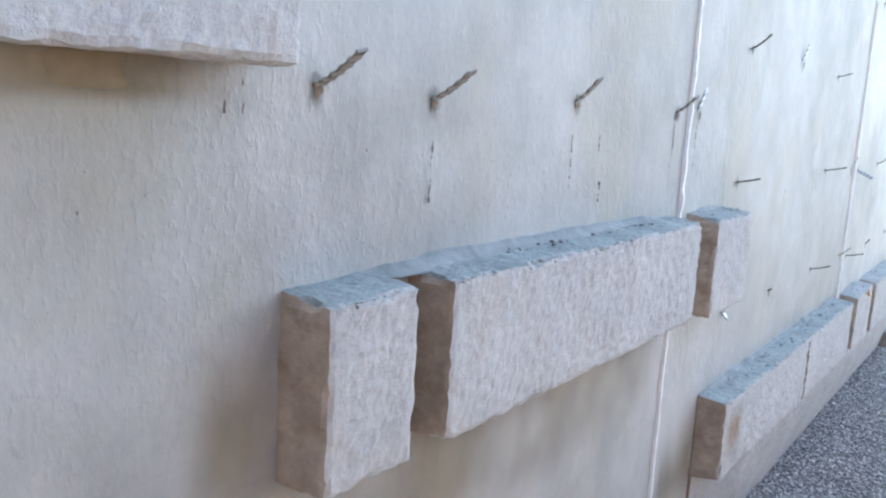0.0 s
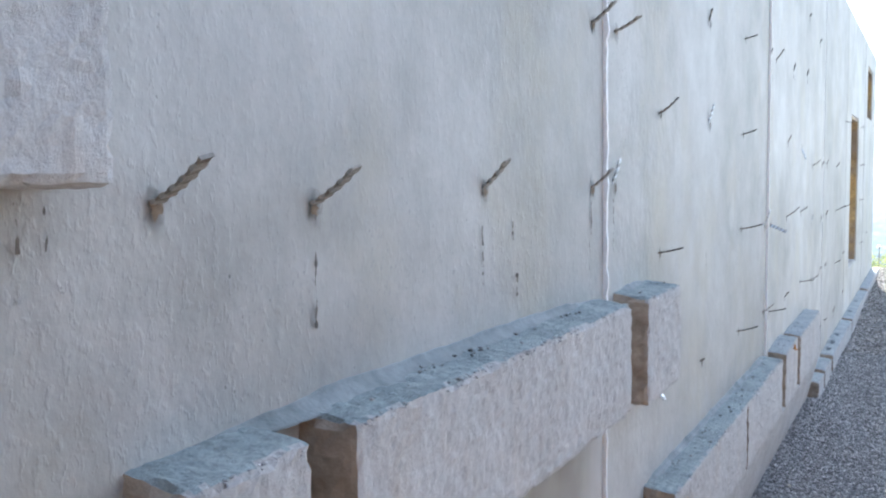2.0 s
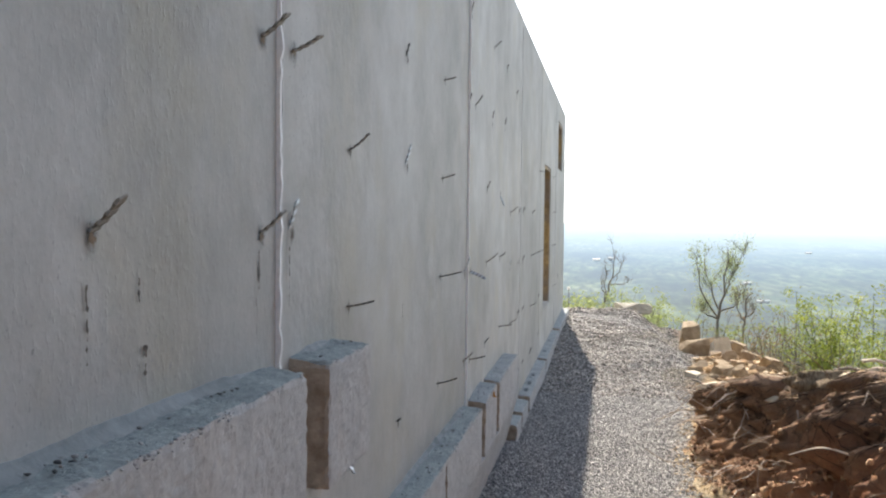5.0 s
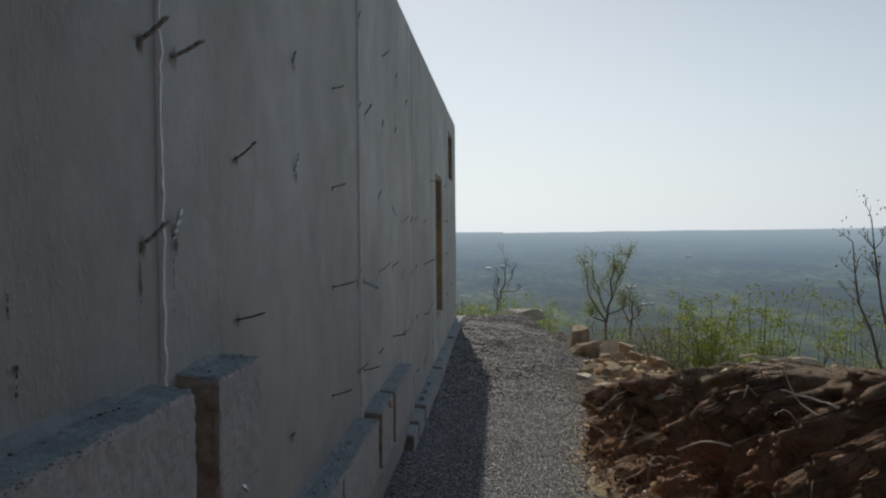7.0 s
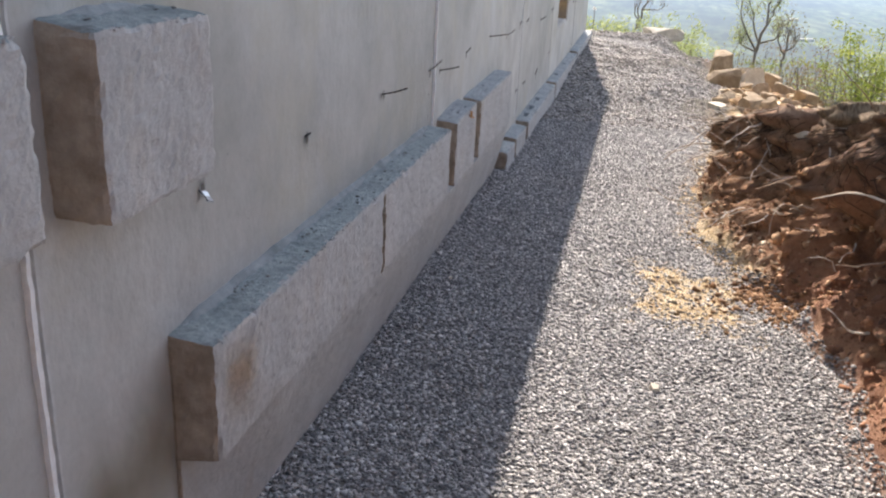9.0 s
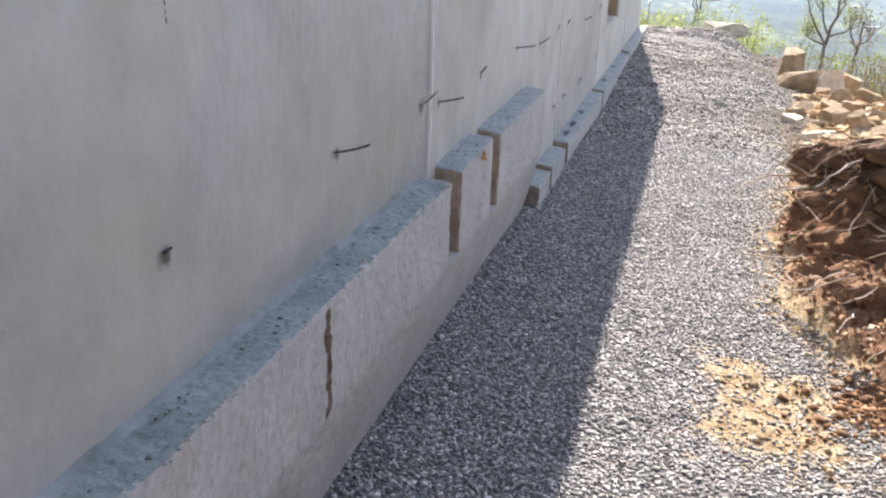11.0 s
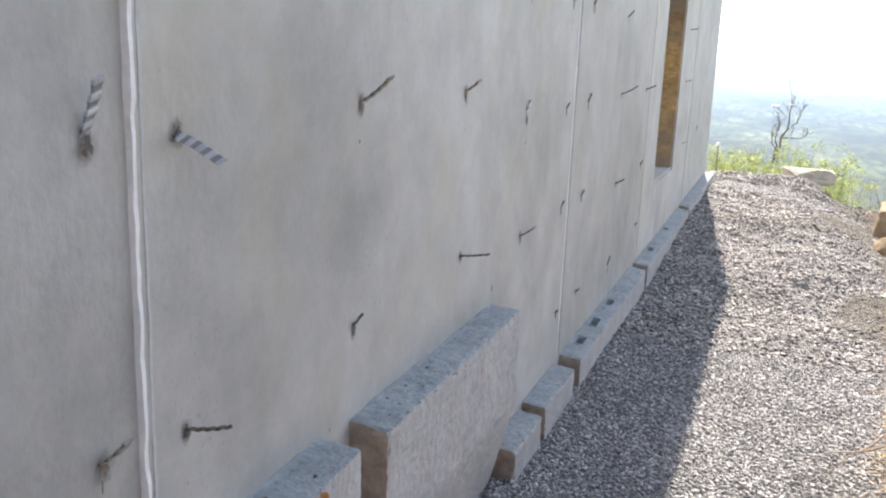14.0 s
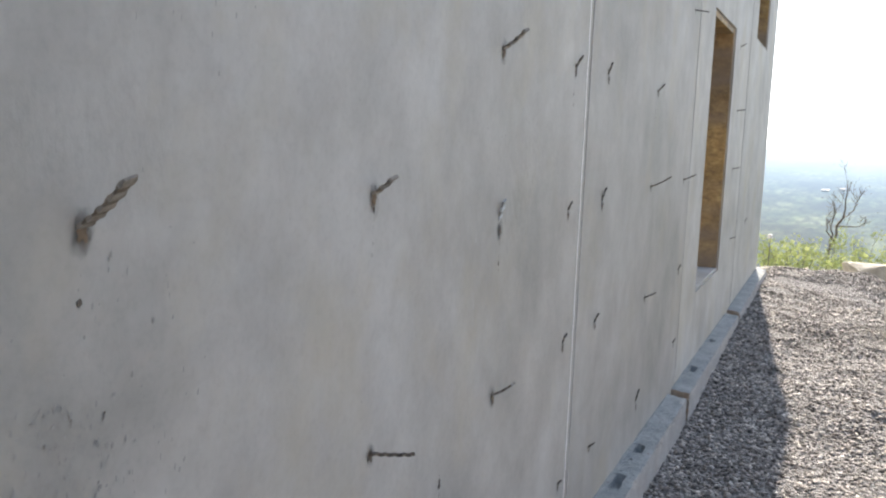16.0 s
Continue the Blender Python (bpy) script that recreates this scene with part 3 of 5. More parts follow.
def film_material(name, dark, light):
    """A thin film that covers more where it is thicker."""
    m, t, s = make(name, 0.95)
    at = placed(t)
    t.links.new(ramp(t, grain(t, at, 12, 5), (0.3, dark), (0.7, light)), s.inputs["Base Color"])
    a = t.nodes.new("ShaderNodeAttribute")
    a.attribute_name = "thickness"
    ragged = blend(t, 0.5, grey(0.75), grain(t, placed(t, (1, 1, 0.5)), 14, 6, 0.7), "MULTIPLY")
    cover = blend(t, 1.0, a.outputs["Color"], ramp(t, ragged, (0.2, grey(0.3)), (0.5, grey(1.0))), "MULTIPLY")
    clear = t.nodes.new("ShaderNodeBsdfTransparent")
    mix = t.nodes.new("ShaderNodeMixShader")
    t.links.new(cover, mix.inputs[0])
    t.links.new(clear.outputs[0], mix.inputs[1])
    t.links.new(s.outputs[0], mix.inputs[2])
    t.links.new(mix.outputs[0], t.nodes["Material Output"].inputs[0])
    return m


CLAY_SHADE = film_material("clay_splash_and_shade", (0.27, 0.20, 0.11), (0.42, 0.34, 0.21))
RUST_FILM = film_material("orange_rust_run", (0.34, 0.17, 0.06), (0.55, 0.33, 0.15))
SMUDGE = film_material("dark_tie_smudge", (0.09, 0.075, 0.06), (0.20, 0.17, 0.14))


def clay_stain(y0, y1, z0, z1, full, top_heavy=0.0, x=0.0027, material=CLAY_SHADE):
    """A tinted film on the wall that thins out toward its rim."""
    ys, zs = np.arange(y0, y1 + 0.001, min(0.02, (y1 - y0) / 18)), np.arange(z0, z1 + 0.001, min(0.02, (z1 - z0) / 8))
    gy, gz = np.meshgrid(ys, zs, indexing="ij")
    u, v = (gy - y0) / (y1 - y0), (gz - z0) / (z1 - z0)
    rim = ease(np.minimum(u, 1 - u) * (5 if y1 - y0 > 0.3 else 2.1)) * (ease((1 - v) * 1.5) if top_heavy < 0 else ease(v * 2.2) * (1 if top_heavy else ease((1 - v) * 2.2)))
    amount = np.clip(full * rim * (0.75 + 1.1 * lattice(gy * 6, gz * 6, 51) + 0.5 * lattice(gy * 17, gz * 12, 53)), 0, 1)
    ny, nz = len(ys), len(zs)
    verts = np.stack([np.full(gy.size, x), gy.ravel(), gz.ravel()], -1)
    faces = [(i * nz + j, (i + 1) * nz + j, (i + 1) * nz + j + 1, i * nz + j + 1) for i in range(ny - 1) for j in range(nz - 1)]
    me = mesh_of("clay_stain", verts, faces, material)
    me.attributes.new("thickness", "FLOAT", "POINT").data.foreach_set("value", amount.ravel().astype(np.float32))
    joined("clay_stain", me, wall)


# brown clay tint with the shade under the high ledge painted in
clay_stain(-1.2, 1.16, 2.185, 2.25, 2.6, 1.0)
clay_stain(1.05, 1.27, 1.58, 1.93, 0.45)
# brown film: clay and painted shade below the two ledge blocks
clay_stain(1.15, 2.85, 1.30, 1.66, 0.34, 1.0, 0.0070)
clay_stain(2.9, 3.4, 0.85, 1.30, 0.4)
clay_stain(3.25, 3.47, 0.97, 1.27, 0.5, 0.0, 0.1045, RUST_FILM)


# ---- heaps of angular stones ----
def hull_stone(rng):
    """Corners of an angular eight-cornered stone of unit size."""
    c = np.array([(a, b, d) for a in (-1, 1) for b in (-1, 1) for d in (-1, 1)], float) * 0.5
    c += rng.uniform(-0.24, 0.24, c.shape)
    c[4:] *= rng.uniform(0.55, 1.0)
    return c


STONE_FACES = np.array([(0, 1, 3, 2), (4, 6, 7, 5), (0, 4, 5, 1), (2, 3, 7, 6), (0, 2, 6, 4), (1, 5, 7, 3)])


def turned(rng, n):
    q = rng.normal(size=(n, 4))
    q /= np.linalg.norm(q, axis=1)[:, None]
    w, x, y, z = q.T
    return np.stack([np.stack([1 - 2 * (y * y + z * z), 2 * (x * y - z * w), 2 * (x * z + y * w)], -1),
                     np.stack([2 * (x * y + z * w), 1 - 2 * (x * x + z * z), 2 * (y * z - x * w)], -1),
                     np.stack([2 * (x * z - y * w), 2 * (y * z + x * w), 1 - 2 * (x * x + y * y)], -1)], 1)


def heap(name, x, y, z, size, material, label, category, rng, flat=0.6, parent=None):
    """Many angular stones in one mesh, one at each place."""
    n = len(x)
    kinds = np.array([hull_stone(rng) for _ in range(24)])
    v = kinds[rng.integers(0, 24, n)] * rng.uniform(0.42, 1.35, (n, 1, 3))
    v = np.einsum("nij,nkj->nki", turned(rng, n), v) * size[:, None, None]
    v[:, :, 2] *= flat
    v += np.stack([x, y, z], -1)[:, None, :]
    faces = (STONE_FACES[None] + 8 * np.arange(n)[:, None, None]).reshape(-1, 4)
    me = bpy.data.meshes.new(name)
    me.vertices.add(n * 8)
    me.vertices.foreach_set("co", v.ravel())
    me.loops.add(faces.size)
    me.loops.foreach_set("vertex_index", faces.ravel())
    me.polygons.add(len(faces))
    me.polygons.foreach_set("loop_start", np.arange(0, faces.size, 4))
    me.polygons.foreach_set("loop_total", np.full(len(faces), 4))
    me.materials.append(material)
    me.update()
    me.validate()
    ob = new(name, me)
    ob.parent = parent
    return tagged(ob, label, category, kind="stuff")


# ---- ledge blocks cast on the wall ----
MORTAR = plain("green_grey_mortar", (0.175, 0.198, 0.20), (0.335, 0.358, 0.362), 11, 0.9, bump=0.7, depth=0.006)


def mortar_fillet(y0, y1, z, rise, wide, tall, taper=0.10):
    """Mortar trowelled into the corner between a ledge top and the wall."""
    ys, n = np.arange(y0, y1 + 0.001, 0.015), 6
    verts, faces = [], []
    for y in ys:
        end = float(ease(min(y - y0, y1 - y) / taper))
        base = z + rise * (y - y0) / (y1 - y0)
        h = (tall + 0.007 * wobble((0, y, z), 0.16) + 0.003 * wobble((3, y, z), 0.03)) * (0.15 + 0.85 * end)
        for k in range(n + 1):
            f = k / n
            x = wide * (0.35 + 0.65 * end) * (1 - f) ** 1.9 + 0.0025 + 0.003 * wobble((f, y, z), 0.03) * (1 - f)
            verts.append((x, y, base - 0.004 + h * f))
        verts += [(-0.01, y, base + h), (-0.01, y, base - 0.02)]
    m = n + 3
    for i in range(len(ys) - 1):
        for k in range(m):
            a, b = i * m + k, i * m + (k + 1) % m
            faces.append((a, a + m, b + m, b))
    faces += [tuple(range(m)), tuple(range((len(ys) - 1) * m, len(ys) * m))[::-1]]
    return mesh_of("mortar_fillet", verts, faces, MORTAR, True)


CRUMB = island_material("concrete_crumbs", (0.0, (0.30, 0.30, 0.30)), (1.0, (0.62, 0.62, 0.61)))


def slope_back(y, z):
    """Depth of the sloping concrete foot under the low blocks."""
    f = min(1.0, max(0.0, (z - 0.60) / 0.385))
    return 0.008 + 0.092 * float(ease((y - 3.25) / 0.4)) * f if f < 1 else 0.10


def ledge(y0, y1, z0, z1, rise=0.0, deep=0.10, holes=(), label="", amount=0.0058, step=0.0125, groove=0.0, foot=False, fillet=None, chips=0):
    def top(x, y):
        dz = rise * (y - y0) / (y1 - y0) + 0.010 * (1 - x / deep)
        for hy, hx, r in holes:
            if abs(y - hy) < r and abs(x - hx) < 0.022:
                dz -= 0.035
        return dz

    verts, faces, kinds = rough_box((-0.02, y0, z0 - 0.48 if foot else z0), (deep, y1, z1), step, 0.008, amount, top)
    if foot:
        # the face runs on below the block and slopes back to the wall
        for p in verts:
            if p[2] < z0 and p[0] > 0:
                p[0] *= slope_back(p[1], p[2]) / deep
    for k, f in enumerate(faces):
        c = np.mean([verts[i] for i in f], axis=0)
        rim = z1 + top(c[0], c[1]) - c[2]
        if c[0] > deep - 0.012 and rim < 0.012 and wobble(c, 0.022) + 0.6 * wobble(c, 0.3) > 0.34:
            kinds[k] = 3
    if groove:
        pushed = set()
        for i, p in enumerate(verts):
            if p[0] > 0.06 and z0 < p[2] < z1 - 0.012 and abs(p[1] - groove - 0.010 * wobble((0, groove, p[2]), 0.05)) < 0.0062 + 0.004 * wobble((1, groove, p[2]), 0.02):
                p[0] -= 0.05
                pushed.add(i)
        for k, f in enumerate(faces):
            if pushed.intersection(f):
                kinds[k] = 2
    base = Vector((0, (y0 + y1) / 2, z0))
    root = tagged(new("concrete_ledge"), label or "rough grey concrete brick ledge block cast on the wall", "ledge", group="ledge blocks along the wall")
    root.location = base
    me = mesh_of("body", verts, faces, [LEDGE_TOP if y0 < 5.5 else BLUE_GREY_TOP, LEDGE_FRONT, LEDGE_END, WORN_EDGE])
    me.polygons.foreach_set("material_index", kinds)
    me.transform(Matrix.Translation(-base))
    joined("body", me, root)
    if fillet:
        me = mortar_fillet(y0 + 0.014, y1 - 0.014, z1 + 0.006, rise, *fillet)
        me.transform(Matrix.Translation(-base))
        joined("mortar_fillet", me, root, "grey-green sloping mortar between ledge top and wall")
    if chips:
        pick = random.Random(int(y0 * 100) + 900)
        spots = []
        for _ in range(chips):
            y = pick.uniform(y0 + 0.015, y1 - 0.015)
            z = z1 + rise * (y - y0) / (y1 - y0)
            if wobble((y, z, 0), 0.12) > -0.1:
                spots.append((deep - 0.002 + pick.gauss(0, 0.004), y - base.y, z - base.z - abs(pick.gauss(0, 0.006))))
        spots, r = np.array(spots), np.random.default_rng(int(y0 * 100) + 900)
        size = r.uniform(0.002, 0.0065, len(spots))
        heap("chipped_edge", spots[:, 0], spots[:, 1], spots[:, 2] + size * 0.2, size, CRUMB, "pale crumbs on the chipped edge", "", r, 0.5, root)
    return root


ledge(-1.4, 1.18, 2.25, 2.53, fillet=(0.020, 0.012), chips=120, label="rough concrete ledge block high on the wall over a painted band of clay and shade")
ledge(1.25, 1.46, 1.635, 1.925, chips=30, label="short upright concrete ledge block with a clay-stained end")
ledge(1.555, 2.795, 1.635, 1.922, chips=260, label="long rough concrete ledge block with a chipped top edge")
joined("mortar_fillet", mortar_fillet(1.27, 2.84, 1.930, -0.004, 0.034, 0.024, 0.32), wall, "grey-green mortar smeared along the wall over two ledge blocks")
ledge(2.945, 3.30, 1.615, 1.917, fillet=(0.026, 0.014), chips=40, label="short concrete ledge block past the grout fin")
ledge(3.25, 5.455, 0.985, 1.264, 0.010, groove=4.448, foot=True, fillet=(0.028, 0.018), chips=300, label="long low concrete ledge block with a crack and rusty end")
ledge(5.58, 6.035, 0.985, 1.275, 0.022, foot=True, fillet=(0.024, 0.014), chips=60, label="low concrete ledge block with a dry leaf on its edge")
ledge(6.16, 7.18, 0.985, 1.282, 0.010, foot=True, fillet=(0.024, 0.014), chips=90, label="low concrete ledge block with a smooth top")
ledge(7.215, 7.56, 0.50, 0.768, fillet=(0.020, 0.012), chips=40, label="small concrete ledge block low in the gravel")
ledge(7.61, 8.09, 0.50, 0.778, fillet=(0.020, 0.012), chips=40, label="small concrete ledge block low in the gravel")
ledge(8.20, 10.03, 0.50, 0.782, 0.012, step=0.02, holes=((8.45, 0.03, 0.05), (8.75, 0.035, 0.07), (9.15, 0.03, 0.05)), fillet=(0.020, 0.012), chips=150, label="long concrete ledge block at gravel level with broken pockets")
ledge(10.12, 12.40, 0.50, 0.795, 0.015, step=0.02, holes=((10.6, 0.03, 0.06), (11.4, 0.03, 0.04)), fillet=(0.020, 0.012), chips=150, label="long concrete ledge block at gravel level")
ledge(12.50, 14.95, 0.55, 0.82, 0.02, step=0.02, fillet=(0.020, 0.012), chips=150, label="long concrete ledge block at gravel level by the wall's corner")


def haunch(y0, y1, z0, z1):
    """The sloping concrete foot where it shows in the gap between two low blocks."""
    ys, n = np.linspace(y0 - 0.03, y1 + 0.03, 12), 16
    verts, faces = [], []
    for y in ys:
        for k in range(n + 1):
            z = z0 + (z1 - z0) * k / n
            verts.append((slope_back(y, z) + 0.0005 + 0.003 * wobble((0, y, z), 0.03), y, z))
        verts += [(-0.02, y, z1 + 0.004 * wobble((1, y, z1), 0.03)), (-0.02, y, z0)]
    m = n + 3
    for i in range(len(ys) - 1):
        for k in range(m):
            a, b = i * m + k, i * m + (k + 1) % m
            faces.append((a, a + m, b + m, b))
    tagged(new("concrete_haunch", mesh_of("concrete_haunch", verts, faces, LEDGE_FRONT)), "sloping grey concrete foot between two low ledge blocks", "ledge", group="concrete feet between the blocks")


haunch(5.455, 5.58, 0.51, 0.984)
haunch(6.035, 6.16, 0.51, 0.984)


# ---- steel form ties left in the wall ----
def tie(y, z, out, up, look_of="rust", turn=0.0, twist=0.0):
    """A notched flat strip that leaves the wall and bends up or down; light ribs and darker notches paint its relief
    shading.
    """
    root = tagged(new("form_tie"), {"rust": "rusty ribbed steel form tie sticking out of the wall", "dark": "dark steel form tie stub bent against the wall",
                                    "bright": "bright galvanised ribbed form tie bent beside the wall"}[look_of], "form tie", group="form ties in the wall")
    root.location = (0, y, z)
    wide = {"rust": 0.0165, "dark": 0.0075, "bright": 0.0165}[look_of]
    smudge = {"rust": 0.026, "dark": 0.020, "bright": 0.024}[look_of]
    length = math.hypot(out, up)
    steps = max(6, int(length / 0.0042))
    verts, faces, kinds = [], [], []
    for k in range(steps + 1):
        f = k / steps
        p = Vector((-0.01 + (out + 0.01) * f, turn * length * f, up * f * (0.55 + 0.45 * f)))
        ahead = Vector((out + 0.01, turn * length, up * (0.55 + 0.9 * f))).normalized()
        side = (Vector((0, 1, 0)) - ahead * ahead.y).normalized()
        flat = ahead.cross(side)
        side, flat = side * math.cos(twist) + flat * math.sin(twist), flat * math.cos(twist) - side * math.sin(twist)
        rib = k % 4 < 2
        w = wide / 2 * (1.0 if rib else 0.86)
        h = 0.0030 if rib else 0.0016
        for a, b in ((-1, -1), (1, -1), (1, 1), (-1, 1)):
            # the ribs run aslant across the strip
            verts.append(p + side * w * a + flat * h * b + ahead * a * 0.0035)
    for k in range(steps):
        for s in range(4):
            a, b = k * 4 + s, k * 4 + (s + 1) % 4
            faces.append((a, b, b + 4, a + 4))
            kinds.append(0 if k % 4 < 2 else 1)
    faces.append(tuple(range(steps * 4, steps * 4 + 4)))
    kinds.append(0)
    # two steel tones alternate to paint lit ribs and shaded notches
    me = mesh_of("strip", verts, faces, {"rust": [LIGHT_RIB, RUSTY], "dark": [DARK_STEEL, RUSTY], "bright": [BRIGHT, DARK_NOTCH]}[look_of])
    me.polygons.foreach_set("material_index", kinds)
    joined("strip", me, root)
    # a ragged spalled pit where the strip leaves the wall, and a dark smudge round it
    verts, faces = [(0.004, 0, -0.003)], []
    n = 14
    for k in range(n):
        a = 2 * math.pi * k / n
        r = 0.003 + 0.010 * random.random()
        verts.append((0.0038, r * math.cos(a), r * 1.3 * math.sin(a) - 0.003))
    for k in range(n):
        faces.append((0, 1 + k, 1 + (k + 1) % n))
    joined("rust_spot", mesh_of("rust_spot", verts, faces, RUST_STAIN if look_of == "rust" else STAIN), root)
    rings, spokes = 5, 14
    verts, faces, amount = [(0.003, 0, 0)], [], [0.85]
    for i in range(1, rings + 1):
        for k in range(spokes):
            a = 2 * math.pi * k / spokes
            r = smudge * i / rings * (0.8 + 0.5 * random.random())
            verts.append((0.003, r * math.cos(a) * 0.8, r * math.sin(a) * (1.1 if math.sin(a) > 0 else 1.35)))
            amount.append(0.75 * (1 - i / rings) ** 1.2 * (0.5 + random.random()))
    for k in range(spokes):
        faces.append((0, 1 + k, 1 + (k + 1) % spokes))
    for i in range(rings - 1):
        for k in range(spokes):
            c, d = 1 + i * spokes + k, 1 + i * spokes + (k + 1) % spokes
            faces.append((c, c + spokes, d + spokes, d))
    me = mesh_of("smudge", verts, faces, SMUDGE)
    me.attributes.new("thickness", "FLOAT", "POINT").data.foreach_set("value", amount)
    joined("smudge", me, root, "dark damp smudge on the concrete")
    return root


TIES = [
    (1.31, 2.225, 0.085, 0.055, "rust"), (1.60, 2.215, 0.078, 0.055, "rust"), (2.143, 2.230, 0.053, 0.057, "rust"),
    (2.765, 2.220, 0.053, 0.051, "rust"), (2.945, 2.222, 0.016, 0.078, "bright"), (2.768, 2.640, 0.060, 0.052, "rust"),
    (2.953, 2.645, 0.070, 0.038, "rust"), (3.405, 2.448, 0.056, 0.049, "dark"), (4.11, 2.446, 0.016, 0.082, "bright"),
    (4.10, 2.835, 0.008, 0.055, "dark"), (4.82, 2.872, 0.050, 0.012, "dark"), (4.79, 2.435, 0.060, 0.020, "dark"),
    (3.402, 2.002, 0.075, 0.019, "dark"), (4.775, 2.001, 0.092, 0.023, "dark"), (5.52, 2.856, 0.010, 0.055, "dark"),
    (5.70, 2.866, 0.040, 0.060, "dark"), (6.43, 3.325, 0.046, 0.041, "dark"), (7.03, 2.876, 0.010, 0.080, "dark"),
    (6.39, 2.847, 0.010, 0.080, "dark"), (7.75, 3.210, 0.012, 0.040, "dark"), (7.11, 3.298, 0.012, 0.040, "dark"),
    (5.54, 3.318, 0.010, 0.070, "dark"), (5.415, 1.975, 0.028, 0.086, "bright"), (5.594, 1.977, 0.083, -0.038, "bright", 0.0, 1.1),
    (6.195, 1.992, 0.072, 0.062, "rust"), (6.83, 1.997, 0.042, 0.036, "rust"), (7.446, 1.887, 0.012, 0.070, "bright"),
    (8.01, 1.885, 0.012, 0.035, "dark"), (8.413, 1.890, 0.012, 0.055, "dark"), (5.416, 1.520, 0.049, 0.049, "rust"),
    (5.596, 1.501, 0.085, 0.022, "dark"), (6.174, 1.503, 0.022, 0.035, "dark"), (6.84, 1.530, 0.088, 0.016, "dark"),
    (7.449, 1.475, 0.054, 0.040, "rust"), (8.03, 1.477, 0.012, 0.040, "dark"), (8.408, 1.475, 0.012, 0.038, "dark"),
    (9.238, 1.436, 0.045, 0.028, "dark"), (9.20, 0.965, 0.012, 0.075, "dark"), (10.06, 1.440, 0.012, 0.040, "dark"),
    (9.21, 1.915, 0.082, 0.048, "dark"), (10.02, 1.918, 0.060, 0.030, "dark"), (8.43, 1.025, 0.020, 0.022, "dark"),
    (7.423, 2.303, 0.056, 0.047, "rust"), (8.012, 2.305, 0.020, 0.040, "dark"), (8.396, 2.308, 0.012, 0.050, "dark"),
    (9.233, 2.309, 0.026, 0.035, "dark"), (8.06, 1.018, 0.012, 0.022, "dark"), (12.10, 2.343, 0.050, 0.009, "dark"),
    (12.00, 2.775, 0.036, 0.026, "dark"), (13.33, 1.441, 0.012, 0.045, "dark"), (10.06, 1.060, 0.012, 0.030, "dark"),
    (10.01, 2.754, 0.066, -0.012, "dark"), (6.83, 2.430, 0.028, -0.082, "bright", 0.0, 0.3), (3.415, 1.546, 0.020, -0.030, "bright"),
    (4.735, 1.531, 0.085, 0.028, "dark"), (4.01, 1.528, 0.010, 0.012, "dark"),
    (12.1, 1.93, 0.045, 0.010, "dark"), (12.3, 1.40, 0.040, 0.020, "dark"), (6.19, 2.43, 0.020, 0.050, "dark"),
]
for row in TIES:
    tie(*row)


def wall_stain(y, z0, z1, wide, material=STAIN):
    """A broken, ragged run of grout pits below a tie."""
    verts, faces = [], []
    n = max(5, int((z1 - z0) / 0.0035))
    for k in range(n + 1):
        z = z0 + (z1 - z0) * k / n
        w = wide * max(0.0, 0.12 + 1.3 * wobble((y * 3, z, 5), 0.045) + 1.6 * wobble((y * 5, z, 2), 0.010))
        c = y + 0.004 * wobble((y, z, 9), 0.03)
        verts += [(0.0032, c - w * 0.62, z), (0.0032, c + w * 0.62, z)]
    for k in range(n):
        faces.append((2 * k, 2 * k + 1, 2 * k + 3, 2 * k + 2))
    joined("stain", mesh_of("stain", verts, faces, material), wall)


for y, z0, z1, w in ((1.60, 2.04, 2.15, 0.006), (1.137, 2.185, 2.235, 0.004), (1.168, 2.185, 2.235, 0.004), (2.13, 2.03, 2.20, 0.008), (2.27, 2.12, 2.16, 0.010), (2.29, 2.00, 2.05, 0.014), (2.752, 2.08, 2.19, 0.008), (2.74, 2.0, 2.1, 0.004),
                     (2.93, 2.03, 2.20, 0.008), (4.06, 1.9, 1.96, 0.006), (5.41, 1.40, 1.50, 0.008), (6.19, 1.90, 1.97, 0.008), (6.83, 1.88, 1.98, 0.005),
                     (7.45, 1.78, 1.88, 0.006), (5.40, 1.30, 1.36, 0.006), (9.2, 2.2, 2.3, 0.006), (8.0, 2.2, 2.29, 0.006), (7.15, 1.30, 1.38, 0.012), (6.07, 1.30, 1.38, 0.010), (3.33, 1.74, 1.90, 0.006)):
    wall_stain(y, z0, z1, w)
for y, z0, z1, w in ((5.225, 1.72, 2.5, 0.007), (5.24, 1.5, 1.7, 0.004), (7.30, 1.5, 1.9, 0.004)):
    wall_stain(y, z0, z1, w, LIME)


def pocks(y0, y1, z0, z1, count, seed):
    """A loose patch of small upright pits left by air against the form."""
    r = random.Random(seed)
    verts, faces = [], []
    for _ in range(count):
        y, z = r.gauss((y0 + y1) / 2, (y1 - y0) * 0.30), r.gauss((z0 + z1) / 2, (z1 - z0) * 0.30)
        if wobble((1, y, z), 0.09) < -0.1:
            continue
        w, h, b = r.uniform(0.0008, 0.0024), r.uniform(0.0015, 0.0060), len(verts)
        for k in range(6):
            a = math.pi * k / 3
            verts.append((0.0030, y + w * math.cos(a) * r.uniform(0.6, 1.2), z + h * math.sin(a) * r.uniform(0.6, 1.2) + 0.3 * h * math.cos(a)))
        faces.append(tuple(range(b, b + 6)))
    joined("pitting", mesh_of("pitting", verts, faces, PIT), wall, "grey patch of small air pits")


PIT = plain("shallow_pits", (0.29, 0.288, 0.275), (0.43, 0.425, 0.41), 40)
